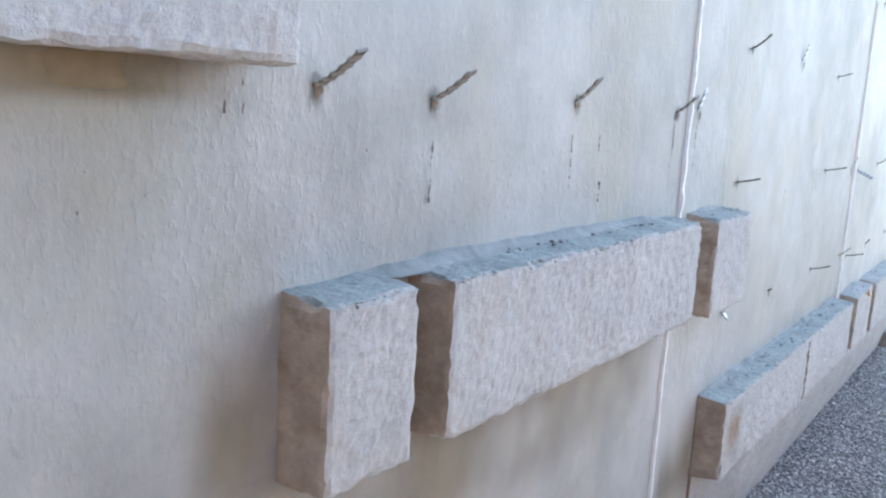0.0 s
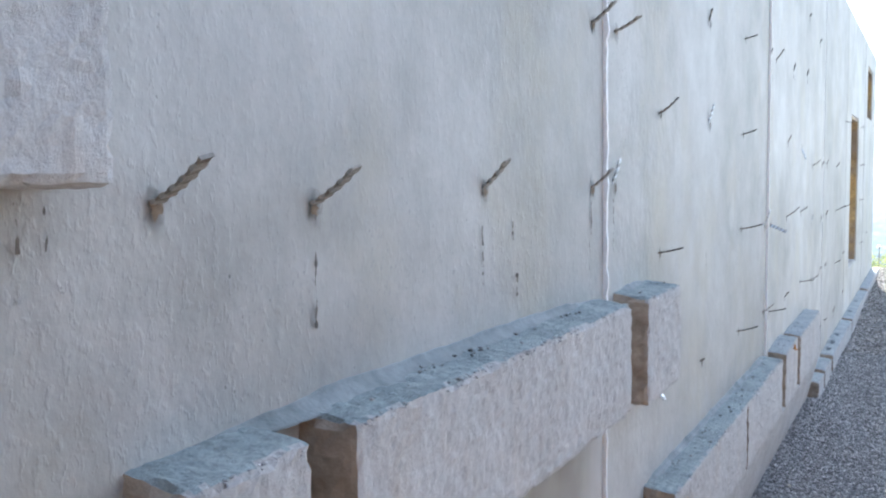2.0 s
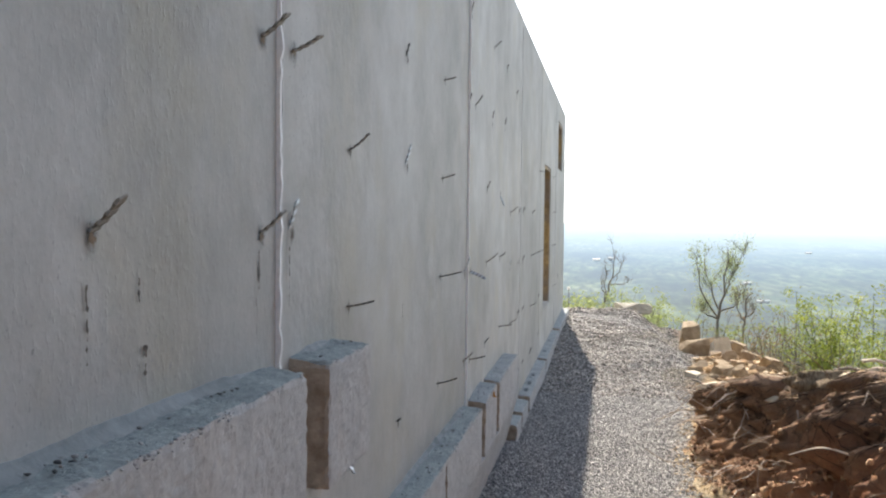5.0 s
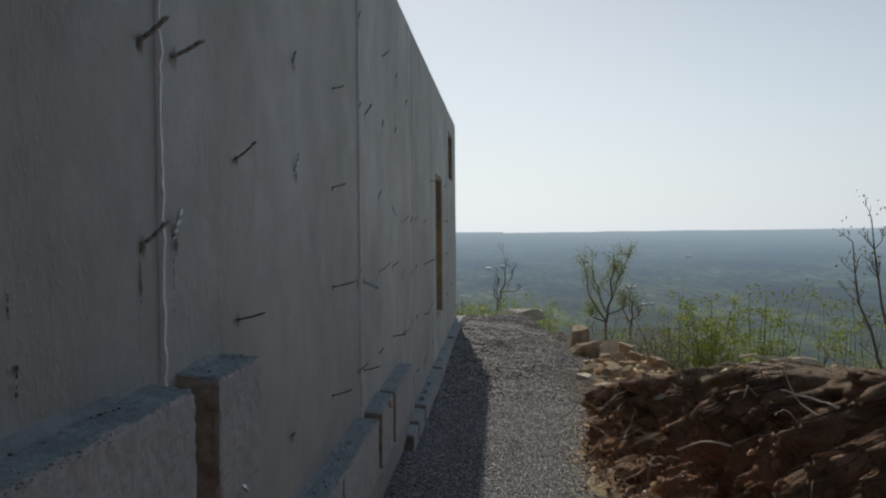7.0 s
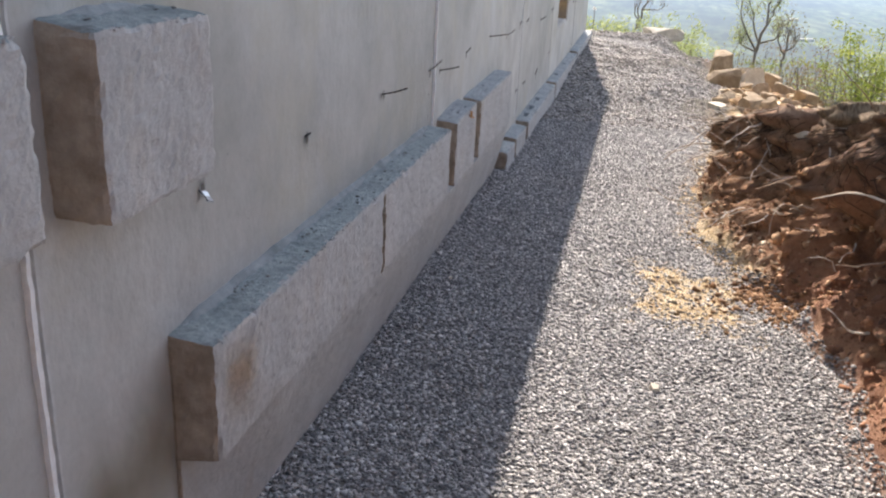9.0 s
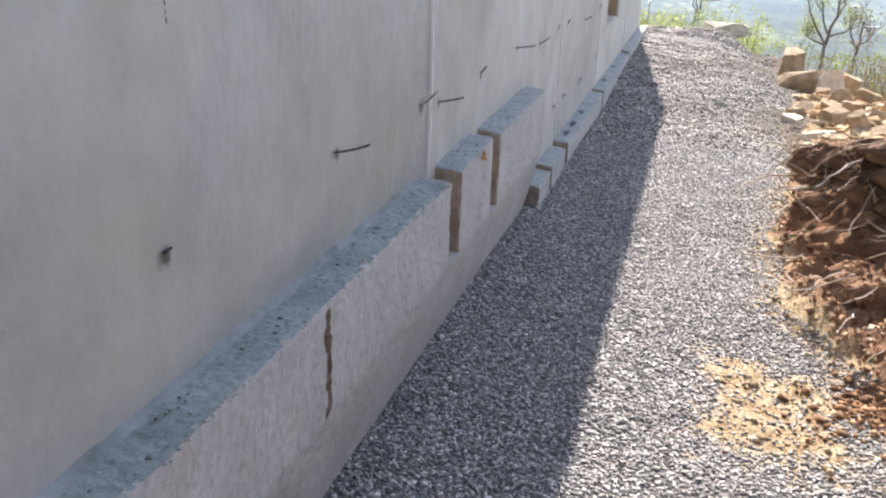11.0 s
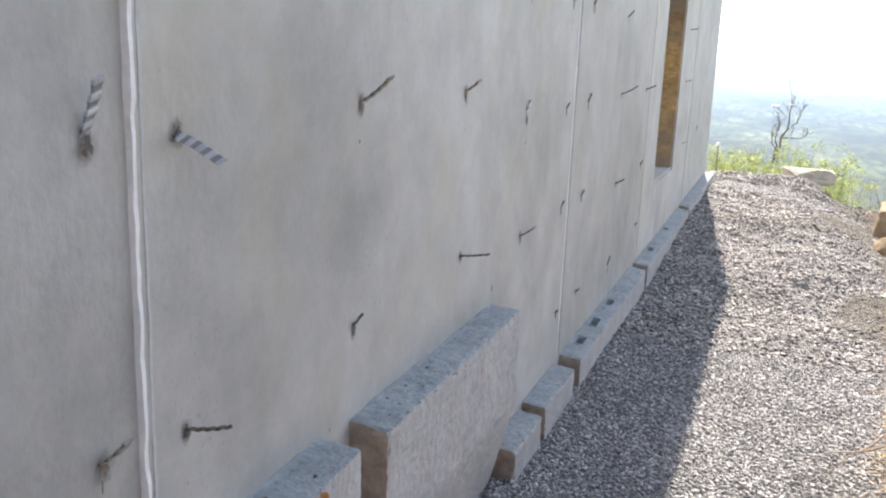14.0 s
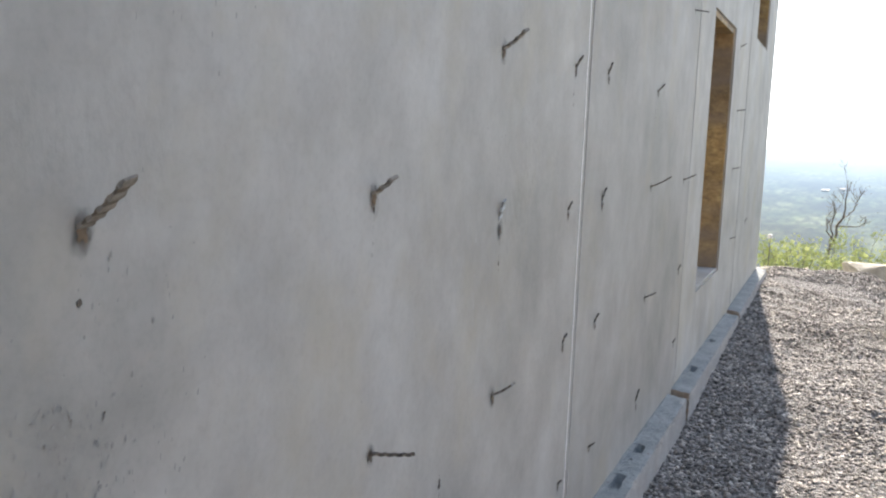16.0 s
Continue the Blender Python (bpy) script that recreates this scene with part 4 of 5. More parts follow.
for k, (y0, y1, z0, z1, count) in enumerate((
        (1.20, 2.00, 1.96, 2.22, 420), (1.9, 2.75, 1.95, 2.10, 220), (2.92, 3.10, 2.00, 2.75, 260), (6.06, 6.32, 1.62, 1.95, 260), (6.2, 6.5, 2.2, 2.5, 140), (5.55, 5.75, 1.35, 1.75, 120))):
    pocks(y0, y1, z0, z1, count, 500 + k)

# ---- loose gravel ----
rng = np.random.default_rng(5)


def over(n, x0, x1, y0, y1, keep=None):
    x, y = rng.uniform(x0, x1, n), rng.uniform(y0, y1, n)
    if keep is not None:
        ok = keep(x, y)
        x, y = x[ok], y[ok]
    return x, y


def on_pad(x, y):
    inside = x < edge(y) + 0.05 + 0.12 * lattice(y * 2.5, x * 0, 3)
    return inside & (rng.uniform(0, 1, len(x)) > 0.84 * ease(0.6 + 1.3 * patch(x, y) + 0.9 * lattice(x * 6, y * 5, 37) + 0.6 * lattice(x * 17, y * 21, 39)))


x, y = over(116000, 0.0, 1.75, 3.2, 9.0, on_pad)
heap("gravel", x, y, height(x, y) + 0.002, rng.uniform(0.0044, 0.0124, len(x)), STONE, "loose angular crushed grey stone over the pad", "gravel", rng)
x, y = over(34000, 0.0, 2.3, 9.0, 16.0, lambda x, y: (x < edge(y) + np.interp(y, [9, 13, 13.5], [0.06, 0.08, 0.3])) & (rng.uniform(0, 1, len(x)) > 0.85 * ease((x - 1.15 + 0.9 * lattice(x * 2.2, y * 1.3, 33) + 0.4 * lattice(x * 6, y * 3, 35)) / 0.35) * ease((y - 8.6) / 1.5)))
heap("gravel", x, y, height(x, y) + 0.002, rng.uniform(0.008, 0.021, len(x)), DUSTY, "loose angular crushed grey stone toward the crest", "gravel", rng)

# ---- clay clods and rubble of the bank ----
SAND = island_material("yellow_clay_lumps", (0.0, (0.36, 0.24, 0.13)), (0.6, (0.60, 0.47, 0.31)), (1.0, (0.80, 0.71, 0.57)), rough=1.0)
BRICK_CLOD = island_material("orange_brown_clods", (0.0, (0.18, 0.095, 0.052)), (0.7, (0.40, 0.23, 0.12)), (1.0, (0.62, 0.42, 0.25)), rough=1.0)
LOAM = island_material("loam_clods", (0.0, (0.18, 0.095, 0.056)), (0.7, (0.43, 0.255, 0.148)), (1.0, (0.66, 0.465, 0.30)), rough=1.0)
TAN = island_material("orange_tan_rubble", (0.0, (0.20, 0.11, 0.05)), (0.5, (0.50, 0.33, 0.17)), (1.0, (0.84, 0.70, 0.50)), rough=1.0)
x, y = over(46000, 1.2, 2.6, 2.5, 9.6, lambda x, y: (x > edge(y) + 0.03 + 0.06 * rng.uniform(0, 1.5, len(x)) * ease((y - 5.6) / 0.2) * ease((7.4 - y) / 0.3)) & (x < back(y) + 0.40 * rng.uniform(-0.6, 1, len(x))))
dun = brown(x, y) > rng.uniform(0, 1, len(x))
for some, stuff, words in ((~dun, CLOD, "red-brown clay clods on the cut bank"), (dun, LOAM, "tan-brown loam clods on the cut bank")):
    heap("clods", *crumbled(x[some], y[some]), 0.0045 + 0.026 * rng.uniform(0, 1, some.sum()) ** 6, stuff, words, "soil", rng, 1.1)
x, y = over(14000, 0.8, 1.9, 3.0, 9.5, lambda x, y: (np.abs(x - edge(y) - 0.06) < 0.13) & (y > 5.7) | (patch(x, y) > 0))
heap("clay_rubble", *crumbled(x, y), 0.003 + 0.022 * rng.uniform(0, 1, len(x)) ** 6, SAND, "yellow clay crumbs at the foot of the bank", "soil", rng, 0.8)
x, y = over(1500, 1.5, 3.6, 6.0, 14.0, lambda x, y: (x > edge(y) + 0.35 * (y < 9)) & (x < edge(y) + 1.3))
heap("rock_chips", x, y, height(x, y) + 0.01, 0.012 + 0.11 * rng.uniform(0, 1, len(x)) ** 5, SAND, "tan sandstone chips on top of the bank", "rubble", rng, 0.55)

x, y = over(9000, 1.5, 3.3, 8.2, 13.2, lambda x, y: (x > edge(y) + 0.12 + 0.25 * lattice(x * 2, y * 2, 79)) & (x < edge(y) + 0.95))
heap("rock_chips", x, y, height(x, y) + 0.005, 0.010 + 0.11 * rng.uniform(0, 1, len(x)) ** 5, TAN, "orange-tan broken sandstone at the end of the bank", "rubble", rng, 0.6)

f = rng.uniform(0, 1, 1500)
x, y = 1.43 + 0.24 * f + rng.normal(0, 0.045, 1500), 5.64 - 0.20 * f + rng.normal(0, 0.075, 1500) * (1.3 - 0.6 * np.sin(f * 9))
x, y = np.concatenate([x, rng.normal(1.30, 0.10, 120)]), np.concatenate([y, rng.normal(5.50, 0.12, 120)])
heap("clods", x, y, height(x, y) + 0.004, 0.003 + 0.024 * rng.uniform(0, 1, len(x)) ** 5, BRICK_CLOD, "orange-brown clay clods spilled on the gravel", "soil", rng, 0.8)


def roots(name, count, spots, label, category, thick, length, droop, material=ROOT):
    """Thin crooked strands in one mesh."""
    verts, faces = [], []
    pick = random.Random(11 + count)
    for _ in range(count):
        x, y = spots(pick)
        p = Vector([float(v) for v in crumbled(x, y)])
        p.z += 0.008
        way = Vector((pick.uniform(-1, 0.1), pick.uniform(-1, 1), pick.uniform(-0.1, 0.6))).normalized()
        n = 7
        long = length * pick.uniform(0.3, 1.0)
        r = thick * pick.uniform(0.5, 1.2)
        line, radii = [], []
        for k in range(n):
            line.append(p.copy())
            radii.append(r * (1 - 0.75 * k / (n - 1)))
            way = (way + Vector((pick.uniform(-0.4, 0.4), pick.uniform(-0.4, 0.4), pick.uniform(-0.4, 0.25) - droop)) * 0.6).normalized()
            p = p + way * long / n
            p.z = max(p.z, float(height(p.x, p.y)) + 0.012)
        tube(verts, faces, line, radii, 4)
    return tagged(new(name, mesh_of(name, verts, faces, material)), label, category, kind="stuff")


def face_spot(pick):
    y = pick.uniform(3.2, 9.0)
    return float(back(y)) + pick.uniform(-0.1, 0.38), y


def pale_strands(count):
    """Torn pale roots that stick out of the bank's face, kinked and mostly level."""
    verts, faces = [], []
    pick = random.Random(77)
    for _ in range(count):
        y = pick.uniform(4.4, 8.3)
        x = float(edge(y)) + 0.06 + (float(back(y)) + 0.28 - float(edge(y))) * pick.uniform(0, 1)
        p = Vector([float(v) for v in crumbled(x, y)]) + Vector((0.01, 0, 0.0))
        way = Vector((pick.uniform(-0.7, -0.15), pick.choice((-1, -1, 1)) * pick.uniform(0.5, 1), pick.uniform(-0.35, 0.25))).normalized()
        long, r, n = pick.uniform(0.15, 0.52), pick.uniform(0.0030, 0.0072), 10
        line = []
        for k in range(n):
            line.append(p.copy())
            way = (way + Vector((pick.uniform(-0.32, 0.26), pick.uniform(-0.4, 0.4), pick.uniform(-0.42, 0.36)))).normalized()
            p = p + way * long / n
        tube(verts, faces, line, [r * (1 - 0.07 * k) for k in range(n)], 5)
    tagged(new("roots", mesh_of("roots", verts, faces, PALE_ROOT)), "cream torn roots sticking out of the clay bank", "roots", kind="stuff")


def hanging_fringe(count):
    """Fine dark rootlets and soil threads that hang down the upper face."""
    r = np.random.default_rng(91)
    y = r.uniform(3.6, 9.0, count)
    x0 = back(y) + 0.36 - 0.20 * r.uniform(0, 1, count) ** 2
    length = r.uniform(0.05, 0.17, count)
    steps = 7
    lines = []
    for k in range(steps):
        px, py, pz = crumbled(x0 - length * k / (steps - 1), y + 0.012 * np.sin(k + y * 50))
        lines.append(np.stack([px - 0.010 - 0.006 * k / steps, py - 0.006, pz], -1))
    verts, faces = [], []
    thick = r.uniform(0.0012, 0.0032, count)
    for i in range(count):
        tube(verts, faces, [Vector(lines[k][i]) for k in range(steps)], [thick[i] * (1 - 0.1 * k) for k in range(steps)], 3)
    tagged(new("rootlets", mesh_of("rootlets", verts, faces, ROOTLET)), "fine dark rootlets fringing the clay bank", "roots", kind="stuff")


def top_spot(pick):
    y = pick.uniform(5.5, 10.5)
    return float(edge(y)) + pick.uniform(0.45, 1.3), y


PALE_ROOT = island_material("pale_roots", (0.0, (0.45, 0.35, 0.25)), (0.5, (0.70, 0.61, 0.50)), (1.0, (0.85, 0.79, 0.70)))
ROOTLET = island_material("dark_rootlets", (0.0, (0.06, 0.04, 0.03)), (0.7, (0.17, 0.11, 0.07)), (1.0, (0.34, 0.25, 0.16)), rough=1.0)
pale_strands(80)
roots("roots", 60, face_spot, "pale torn tree roots hanging out of the clay bank", "roots", 0.0028, 0.24, 0.10)
hanging_fringe(1500)
roots("twigs", 90, top_spot, "dry twigs and straw on top of the bank", "twigs", 0.0045, 0.6, 0.05)


# ---- rocks ----
def boulder(name, at, size, material, label, turn=0.0, seed=0, group="", lean=0.0):
    bm = bmesh.new()
    bmesh.ops.create_icosphere(bm, subdivisions=4, radius=1)
    pick = random.Random(seed)
    sides = [(1, 0, 0), (-1, 0, 0), (0, 1, 0), (0, -1, 0), (0, 0, 1), (0, 0, -1)]
    cuts = [((Vector(d) + Vector((pick.uniform(-1, 1), pick.uniform(-1, 1), pick.uniform(-1, 1))) * 0.26).normalized(), pick.uniform(0.46, 0.60)) for d in sides]
    cuts += [(Vector((pick.uniform(-1, 1), pick.uniform(-1, 1), pick.uniform(-0.4, 1))).normalized(), pick.uniform(0.62, 0.82)) for _ in range(6)]
    for v in bm.verts:
        for way, far in cuts:
            over_by = v.co.dot(way) - far
            if over_by > 0:
                v.co -= way * over_by
        v.co += v.co.normalized() * (0.04 * wobble(v.co + Vector((seed, 0, 0)), 0.4) + 0.022 * wobble(v.co, 0.12))
    bmesh.ops.transform(bm, verts=bm.verts, matrix=Matrix.Diagonal((*size, 1)))
    me = bpy.data.meshes.new(name)
    bm.to_mesh(me)
    bm.free()
    me.materials.append(material)
    ob = new(name, me)
    ob.matrix_world = pose(*at, lean * pick.uniform(-1, 1), lean * pick.uniform(-1, 1), turn)
    return tagged(ob, label, "rock", group)


def rest(x, y, lift):
    return (x, y, float(height(x, y)) + lift)


boulder("boulder", (1.17, 16.2, 0.74), (0.44, 0.40, 0.17), PALE_ROCK, "pale flat sandstone boulder on the gravel crest", 10, 3)
boulder("boulder", (1.90, 14.3, 0.54), (0.25, 0.26, 0.40), ROCK, "tan blocky sandstone boulder at the pad's edge", 8, 33)
boulder("boulder", (1.90, 12.70, 0.52), (0.46, 0.30, 0.32), ROCK, "long tan sandstone slab leaning at the pad's edge", -18, 12)
boulder("boulder", (2.10, 12.40, 0.56), (0.24, 0.16, 0.32), PALE_ROCK, "split pale sandstone block among rubble", 25, 17)
boulder("boulder", (2.38, 12.95, 0.48), (0.28, 0.22, 0.34), ROCK, "tan sandstone block behind the others", 70, 22)
boulder("boulder", (2.15, 9.40, 0.66), (0.33, 0.26, 0.26), ROCK, "large tan sandstone block with a pale flat top", 12, 31)
for k, (bx, by, wide, deep, thick, turn, pale) in enumerate((
        (1.70, 10.45, 0.15, 0.12, 0.05, 20, 1), (1.96, 10.85, 0.12, 0.13, 0.10, 50, 0), (1.98, 9.55, 0.11, 0.10, 0.10, 10, 1), (1.72, 9.55, 0.22, 0.12, 0.05, -12, 1), (2.10, 10.75, 0.15, 0.12, 0.10, 75, 0),
        (1.87, 9.95, 0.17, 0.12, 0.06, 30, 0), (1.58, 10.05, 0.12, 0.10, 0.04, -30, 1), (2.16, 11.60, 0.16, 0.14, 0.11, 5, 0), (2.30, 11.30, 0.15, 0.16, 0.11, 60, 0), (1.86, 11.40, 0.16, 0.11, 0.07, 15, 0),
        (2.02, 12.05, 0.12, 0.10, 0.08, 80, 0), (2.24, 10.15, 0.18, 0.14, 0.09, -40, 0), (1.80, 9.15, 0.13, 0.09, 0.06, 25, 1), (2.05, 9.05, 0.12, 0.10, 0.07, -15, 0), (2.42, 10.65, 0.16, 0.14, 0.10, 35, 0), (1.95, 13.35, 0.15, 0.12, 0.10, 55, 0))):
    boulder("boulder", rest(bx, by, thick * 0.15), (wide, deep * 1.1, thick * 1.9), PALE_ROCK if k in (3, 6) else ROCK, "flat pale sandstone slab in the rubble" if pale else "tan broken sandstone lump in the rubble", turn, 200 + k, "sandstone lumps on the rubble", 24)
boulder("boulder", rest(3.12, 7.6, 0.08), (0.16, 0.15, 0.20), PALE_ROCK, "grey boulder on top of the clay bank", 20, 45)


# ---- sticks on the bank ----
def stick(a, b, r, material, label):
    verts, faces = [], []
    a, b = Vector(a), Vector(b)
    line = [a.lerp(b, k / 6) + Vector((0, 0, 0.015 * math.sin(k * 1.7))) for k in range(7)]
    tube(verts, faces, line, [r * (1 - 0.08 * k) for k in range(7)], 6)
    tagged(new("stick", mesh_of("stick", verts, faces, material)), label, "stick", "sticks on the bank")


for k, (xa, ya, xb, yb, lift) in enumerate(((2.02, 6.90, 2.30, 6.15, 0.03), (2.08, 6.95, 2.38, 6.30, 0.04), (2.26, 6.60, 2.48, 5.95, 0.05), (2.20, 6.45, 2.52, 6.05, 0.06), (2.12, 6.75, 2.46, 6.20, 0.06))):
    z0, z1 = float(height(xa, ya)) + lift, float(height(xb, yb)) + lift
    stick((xa, ya, z0), (xb, yb, z1), 0.011, BARK if k not in (2, 3) else PALE_ROOT, "dark weathered stick lying on the bank" if k not in (2, 3) else "pale barkless stick lying on the bank")


# ---- trees and shrubs below the crest ----
def branchlet(verts, faces, leaves, start, way, length, radius, depth, pick, leafy):
    n = 6
    p, line, radii = start.copy(), [], []
    for k in range(n):
        line.append(p.copy())
        radii.append(max(0.004, radius * (1 - 0.7 * k / (n - 1))))
        way = (way + Vector((pick.uniform(-1, 1), pick.uniform(-1, 1), pick.uniform(-0.4, 0.9))) * 0.14).normalized()
        p = p + way * length / n
    tube(verts, faces, line, radii, 6 if radius > 0.02 else 4)
    if depth == 0:
        for k in range(leafy):
            leaves.append(line[-1 - pick.randrange(4)] + Vector((pick.gauss(0, 1), pick.gauss(0, 1), pick.gauss(0, 1))) * 0.10)
        return
    for k in range(3 if depth > 1 else 4):
        at = line[pick.randrange(2, n)]
        side = Vector((pick.uniform(-1, 1), pick.uniform(-1, 1), pick.uniform(0.1, 1.0))).normalized()
        branchlet(verts, faces, leaves, at, (way * 0.6 + side * 0.7).normalized(), length * pick.uniform(0.45, 0.7), radius * 0.5, depth - 1, pick, leafy)


def leaf_mesh(name, leaves, size, material, pick):
    verts, faces = [], []
    for c in leaves:
        u = Vector((pick.gauss(0, 1), pick.gauss(0, 1), pick.gauss(0, 1))).normalized()
        v = u.orthogonal().normalized()
        s = size * pick.uniform(0.6, 1.3)
        b = len(verts)
        verts += [c - u * s, c + v * s * 0.45, c + u * s, c - v * s * 0.45]
        faces.append((b, b + 1, b + 2, b + 3))
    return mesh_of(name, verts, faces, material)


def tree(name, base, limbs, radius, seed, leafy, size, label, leaf=LEAF_DULL, category="tree", group="", fork_at=0.0, twigs=11):
    """A trunk that forks into limbs; each limb is (dx, dy, height, place on the leader) from the base, the leader first."""
    pick = random.Random(seed)
    root = tagged(new(name), label, category, group)
    root.location = base
    verts, faces, leaves = [], [], []
    fork = Vector((0, 0, fork_at - base[2] if fork_at else 0.42 * max(l[2] for l in limbs)))
    tube(verts, faces, [Vector((0.02 * math.sin(k), 0, fork.z * k / 5)) for k in range(6)], [radius * (1.15 - 0.07 * k) for k in range(6)], 8)
    joined("trunk", mesh_of("trunk", verts, faces, BARK, True), root)
    leader = []
    for dx, dy, up, along in limbs:
        verts, faces = [], []
        start = leader[round(along * 8)] if leader else fork
        thick = radius * (0.8 if not leader else 0.55 * (1 - 0.7 * along))
        end = Vector((dx, dy, up))
        out = end - start
        line, radii = [], []
        for k in range(9):
            f = k / 8
            p = start * (1 - f) ** 2 + 2 * f * (1 - f) * (start + Vector((out.x * 0.8, out.y * 0.8, out.z * 0.42))) + end * f * f
            line.append(p + Vector((pick.uniform(-1, 1), pick.uniform(-1, 1), 0)) * 0.014 * min(k, 3))
            radii.append(thick * (1 - 0.85 * f) + 0.003)
        leader = leader or line
        tube(verts, faces, line, radii, 6)
        for k in range(twigs):
            at = line[pick.randrange(3, 9)]
            side = Vector((pick.uniform(-1, 1) + dx * 0.3, pick.uniform(-1, 1), pick.uniform(0.6, 1.6))).normalized()
            branchlet(verts, faces, leaves, at, side, min(up, 4.0) * pick.uniform(0.05, 0.11), radius * 0.12, 1, pick, leafy)
        joined("limb", mesh_of("limb", verts, faces, BARK, True), root)
    if leaves:
        joined("crown", leaf_mesh("crown", leaves, size, leaf, pick), root, "small pale spring leaves")
    return root


def low(x, y, lift=0.0):
    return (x, y, float(height(x, y)) + lift)


def forks(base, ends):
    return [(x - base[0], y - base[1], z - base[2], f) for x, y, z, f in ends]


b = low(0.59, 25.0)
tree("tree", b, forks(b, [(0.84, 25.1, 1.45, 0), (0.62, 24.9, 0.92, 0.0), (1.02, 25.0, 1.00, 0.5), (1.12, 25.1, 0.52, 0.38), (0.46, 25, 0.66, 0.12)]), 0.038, 5, 2, 0.016, "small dark forked tree below the gravel crest", DARK_LEAF, fork_at=0.02, twigs=4)
b = low(3.45, 24.0)
tree("tree", b, forks(b, [(3.62, 23.8, 1.62, 0), (2.84, 24.0, 1.28, 0.0), (3.13, 24.3, 1.36, 0.14), (4.00, 24.2, 1.42, 0.5), (3.82, 24.1, 1.10, 0.38), (4.05, 24, 0.28, 0.1), (3.00, 24, 0.0, 0.0)]), 0.046, 9, 13, 0.022, "budding tree with upright forked limbs on the slope", PALE_LEAF, fork_at=-0.22, twigs=12)
b = low(3.79, 22.0)
tree("tree", b, forks(b, [(3.86, 22.1, 0.64, 0), (3.56, 22, 0.48, 0.1), (4.03, 22, 0.28, 0.3)]), 0.036, 14, 2, 0.03, "thin bare tree on the slope beside brush", LEAF_DULL, fork_at=-0.15, twigs=7)
b = low(7.3, 15.0)
tree("tree", b, forks(b, [(7.4, 15, 2.6, 0), (6.3, 14.6, 2.35, 0.2), (6.8, 14.9, 2.4, 0.3), (6.1, 14.8, 2.0, 0.1)]), 0.07, 21, 1, 0.04, "bare branching tree beyond the bank")


def shrub(at, tall, wide, seed, label, leaf=LEAF, count=3600, size=0.045):
    """Several thin stems and a loose, uneven crown of small leaves."""
    pick = random.Random(seed)
    root = tagged(new("shrub"), label, "shrub", "shrubs on the slope")
    root.location = at
    tips = []
    for k in range(9):
        verts, faces = [], []
        way = Vector((pick.uniform(-1, 1) * wide / tall, pick.uniform(-1, 1) * wide / tall, 1.0)).normalized()
        p, line, radii = Vector((pick.uniform(-0.1, 0.1), pick.uniform(-0.1, 0.1), 0)), [], []
        long = tall * pick.uniform(0.80, 1.0)
        for i in range(9):
            line.append(p.copy())
            radii.append(0.022 * (1 - 0.85 * i / 8))
            way = (way + Vector((pick.uniform(-1, 1), pick.uniform(-1, 1), 0.2)) * 0.13).normalized()
            p = p + way * long / 8
            if i > 2:
                for _ in range(3):
                    tips.append(line[-1] + Vector((pick.gauss(0, 1), pick.gauss(0, 1), pick.gauss(0, 0.8))) * wide * 0.20)
        tube(verts, faces, line, radii, 5)
        joined("stem", mesh_of("stem", verts, faces, BARK), root)
    leaves = []
    for _ in range(count):
        t = tips[pick.randrange(len(tips))]
        leaves.append(t + Vector((pick.gauss(0, 1), pick.gauss(0, 1), pick.gauss(0, 0.7))) * 0.09 * (0.6 + wide * 0.5))
    joined("crown", leaf_mesh("crown", leaves, size, leaf, pick), root, "loose yellow-green spring leaves")


SHRUBS = [
    (4.80, 18.0, 1.20, 0.35, 1), (5.05, 18.3, 0.98, 0.5, 1), (5.40, 18.0, 1.08, 0.5, 1), (4.42, 17.6, 0.55, 0.35, 1), (4.75, 17.4, 0.5, 0.4, 1), (5.75, 17.8, 1.05, 0.6, 1), (6.5, 17.2, 1.15, 0.7, 1), (7.4, 16.6, 1.3, 0.8, 1),
    (8.6, 16.5, 1.4, 0.9, 1), (6.3, 20.0, 0.8, 0.8, 1), (0.0, 22.0, 0.55, 0.45, 3), (-0.5, 23.0, 0.6, 0.5, 3), (0.95, 23.5, 0.52, 0.5, 3), (1.55, 23.0, 0.42, 0.6, 3), (2.3, 24.0, 0.25, 0.5, 3), (0.30, 22.4, 0.30, 0.5, 3), (1.30, 22.3, 0.33, 0.5, 3),
    (2.9, 22.5, 0.20, 0.5, 0), (3.45, 19.0, 0.30, 0.40, 0), (3.80, 19.2, 0.46, 0.40, 2), (4.20, 19.0, 0.52, 0.40, 0), (3.65, 18.2, 0.05, 0.45, 2), (4.05, 17.9, 0.15, 0.40, 0), (4.3, 18.6, 0.42, 0.4, 0), (3.35, 18.4, -0.05, 0.5, 2),
    (2.85, 19.5, 0.0, 0.5, 0), (4.6, 20.0, 0.5, 0.6, 0), (5.4, 22.0, 0.5, 0.8, 0), (3.5, 21.0, 0.12, 0.6, 1),
]
for k, (sx, sy, top, wide, green) in enumerate(SHRUBS):
    at = low(sx, sy)
    words = ("thin brownish budding shrub on the slope", "yellow-green leafy shrub on the slope below the bank", "rusty brown leafless brush on the slope", "sparse pale yellow-green shrub below the crest")[green]
    shrub(at, top - at[2], wide, 100 + k, words, (LEAF_DULL, LEAF, RED_LEAF, PALE_LEAF)[green], (1500, 2500, 1500, 2000)[green], (0.022, 0.034, 0.022, 0.036)[green])


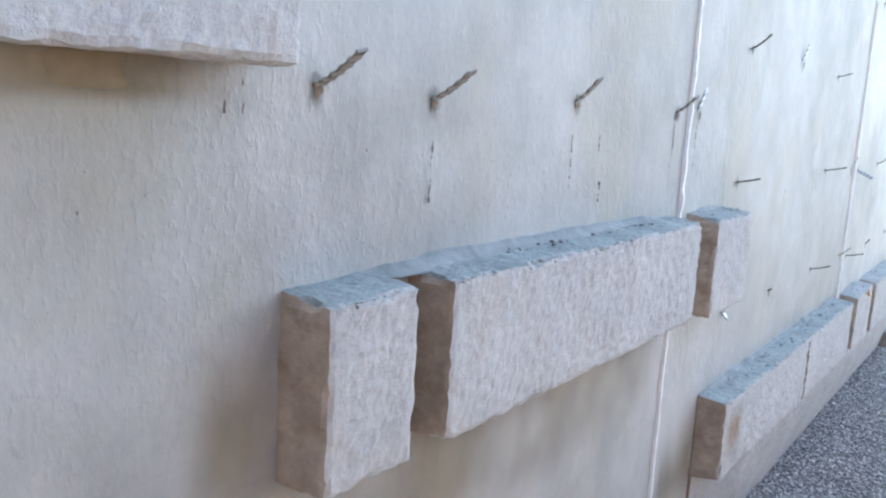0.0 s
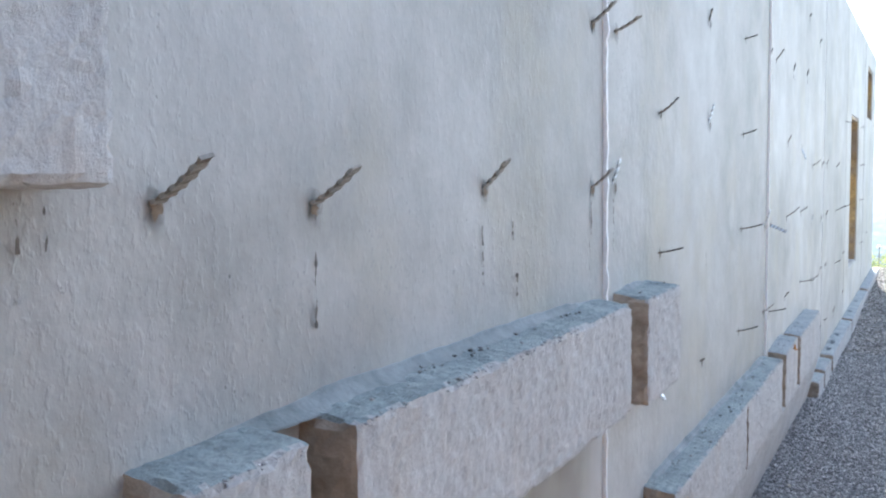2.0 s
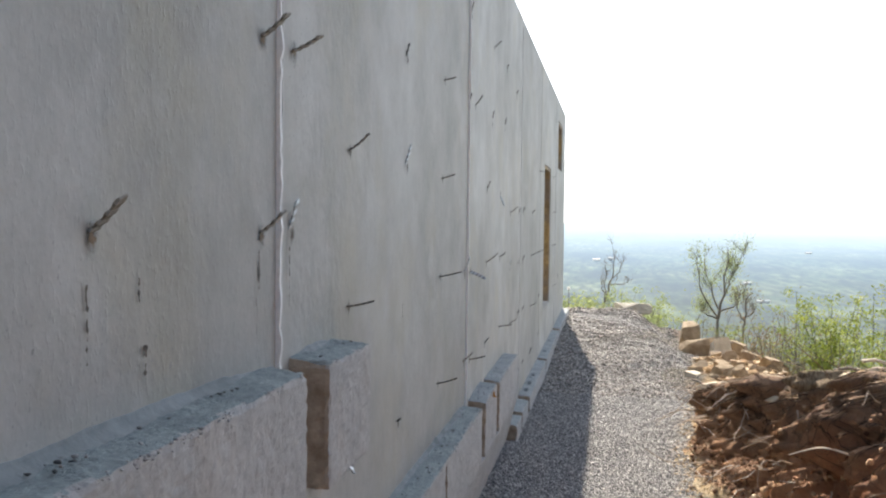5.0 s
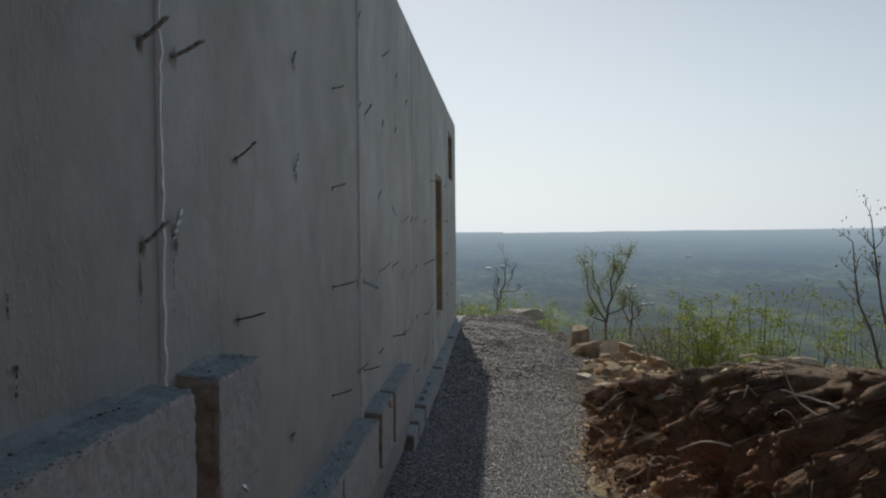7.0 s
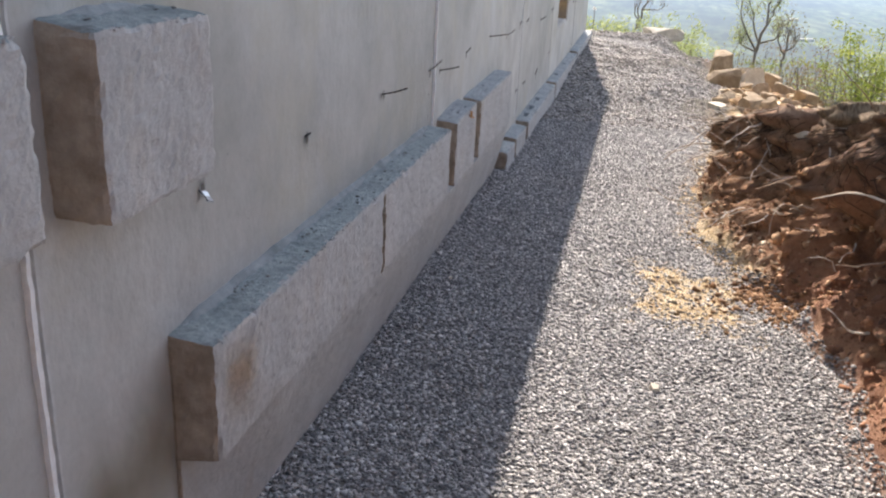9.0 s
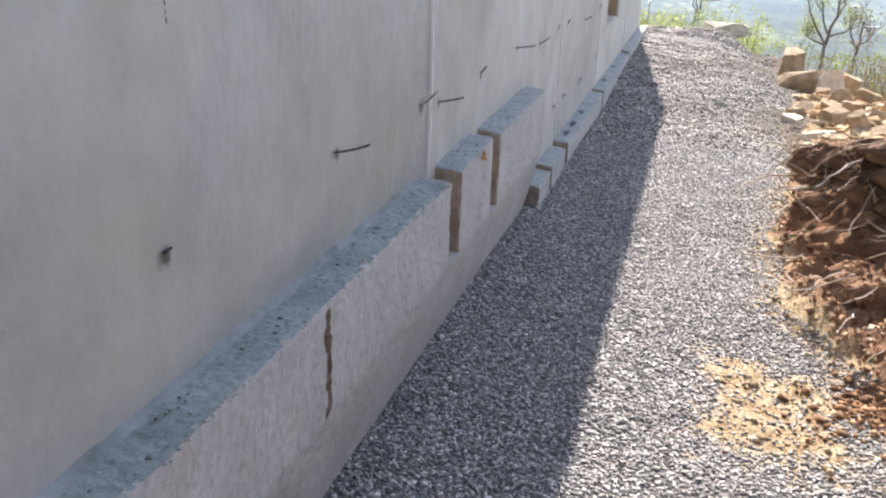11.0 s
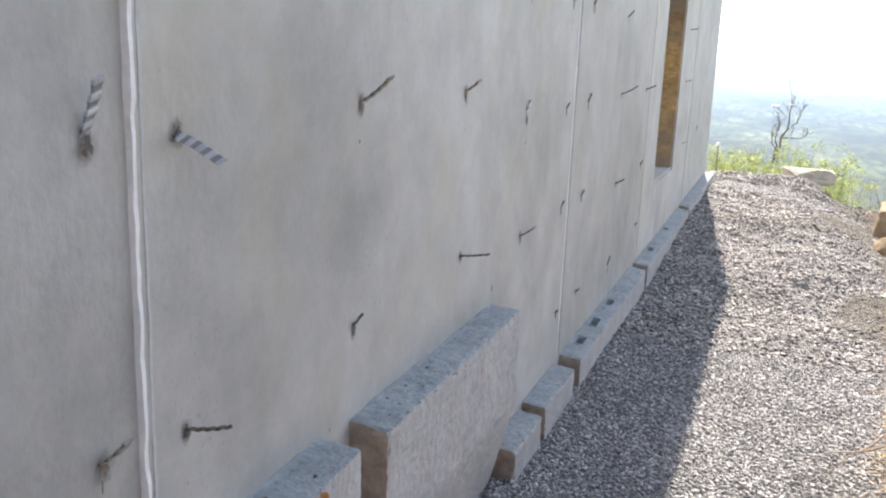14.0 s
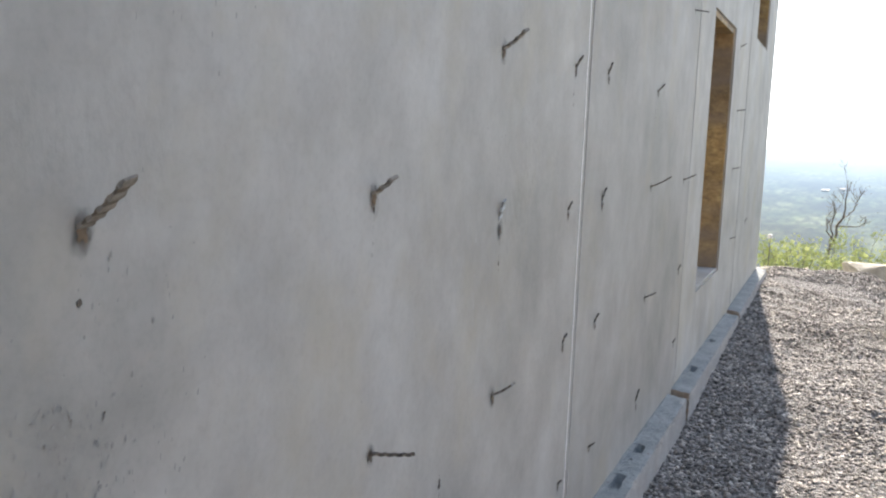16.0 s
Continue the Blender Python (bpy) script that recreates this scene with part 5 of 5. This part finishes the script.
# ---- distance ----
def farm_building(x, y, wide, deep, tall, turn):
    root = tagged(new("farm_building"), "small white building far off in the valley", "building", "buildings in the valley")
    root.matrix_world = pose(x, y, float(height(x, y)), 0, 0, turn)
    bm = bmesh.new()
    box(bm, -wide / 2, wide / 2, -deep / 2, deep / 2, 0, tall)
    part("wall", bm, WHITE, root)
    bm = bmesh.new()
    v = [bm.verts.new(p) for p in ((-wide * 0.53, -deep * 0.56, tall), (wide * 0.53, -deep * 0.56, tall), (wide * 0.53, deep * 0.56, tall), (-wide * 0.53, deep * 0.56, tall),
                                   (-wide * 0.53, 0, tall * 1.5), (wide * 0.53, 0, tall * 1.5))]
    for f in ((0, 1, 5, 4), (2, 3, 4, 5), (0, 4, 3), (1, 2, 5), (3, 2, 1, 0)):
        bm.faces.new([v[i] for i in f])
    part("roof", bm, WHITE, root)


farm_building(-34, 2089, 15, 9, 4, 10)
farm_building(0, 2120, 12, 8, 5, -5)
farm_building(236, 1600, 14, 8, 3.5, 5)
farm_building(207, 1280, 9, 7, 3, 0)
farm_building(217, 1286, 7, 6, 3, 20)
farm_building(528, 2515, 16, 10, 3.5, 8)


# ---- small things ----
def debris(name, spots, label, category, material, low_size, high_size, seed):
    r = np.random.default_rng(seed)
    spots = np.array(spots)
    size = r.uniform(low_size, high_size, len(spots))
    heap(name, spots[:, 0], spots[:, 1], spots[:, 2] + size * 0.2, size, material, label, category, r, 0.5)


GRIT = island_material("grit", (0.0, (0.09, 0.09, 0.09)), (0.7, (0.24, 0.235, 0.23)), (1.0, (0.45, 0.44, 0.43)))
spots = []
pick = random.Random(3)
for y0, y1, z, n in ((1.57, 2.78, 1.925, 8), (2.96, 3.28, 1.922, 3), (3.27, 4.4, 1.272, 16), (4.5, 5.44, 1.276, 28), (5.6, 6.0, 1.288, 14), (6.2, 7.1, 1.29, 16), (7.25, 7.5, 0.772, 5), (8.2, 12.3, 0.79, 40)):
    for _ in range(n):
        spots.append((pick.uniform(0.008, 0.092), pick.uniform(y0, y1), z + 0.004))
for y, z in ((1.86, 1.93), (2.02, 1.93), (2.50, 1.93), (3.55, 1.274), (3.95, 1.276), (4.9, 1.279), (5.2, 1.28)):
    for _ in range(9):
        spots.append((abs(pick.gauss(0.03, 0.010)) + 0.006, y + pick.gauss(0, 0.03), z + 0.002))
debris("grit", spots, "dark crumbs of concrete and dirt on the ledge tops", "debris", GRIT, 0.002, 0.008, 4)

bm = bmesh.new()
bmesh.ops.create_grid(bm, x_segments=6, y_segments=3, size=0.5)
for v in bm.verts:
    v.co.x *= 0.055
    v.co.y *= 0.036 * (1 - (v.co.x / 0.028) ** 2 * 0.9)
    v.co.z = 0.006 * math.sin(v.co.x * 130) + abs(v.co.y) * 0.5
me = bpy.data.meshes.new("dry_leaf")
bm.to_mesh(me)
bm.free()
me.materials.append(DRY_LEAF)
leaf = new("dry_leaf", me)
leaf.matrix_world = pose(0.101, 5.86, 1.262, 60, 20, 80)
leaf.modifiers.new("thickness", "SOLIDIFY").thickness = 0.001
tagged(leaf, "curled orange-brown dry leaf on the ledge's edge", "leaf")

for k, (x, y, s) in enumerate(((0.06, 15.18, 0.07), (0.16, 5.30, 0.014), (0.95, 13.8, 0.03), (0.45, 15.9, 0.05), (1.05, 4.6, 0.03))):
    boulder("pale_stone", rest(x, y, s * 0.35), (s, s * 0.8, s * 0.6), PALE_ROCK, "small pale stone lying in the gravel", 30 * k, 60 + k, "pale stones")

stake = tagged(new("marker_stake"), "thin dark stake with a white cap past the wall's corner", "stake")
stake.location = (0.05, 15.75, float(height(0.05, 15.75)))
verts, faces = [], []
tube(verts, faces, [Vector((0, 0, -0.1)), Vector((0.005, 0, 0.18)), Vector((0, 0, 0.36))], [0.006, 0.006, 0.006], 6)
joined("post", mesh_of("post", verts, faces, DARK_STEEL), stake)
bm = bmesh.new()
bmesh.ops.create_cone(bm, cap_ends=True, segments=12, radius1=0.03, radius2=0.022, depth=0.04, matrix=Matrix.Translation((0, 0, 0.34)))
part("cap", bm, WHITE, stake, "white plastic cap")
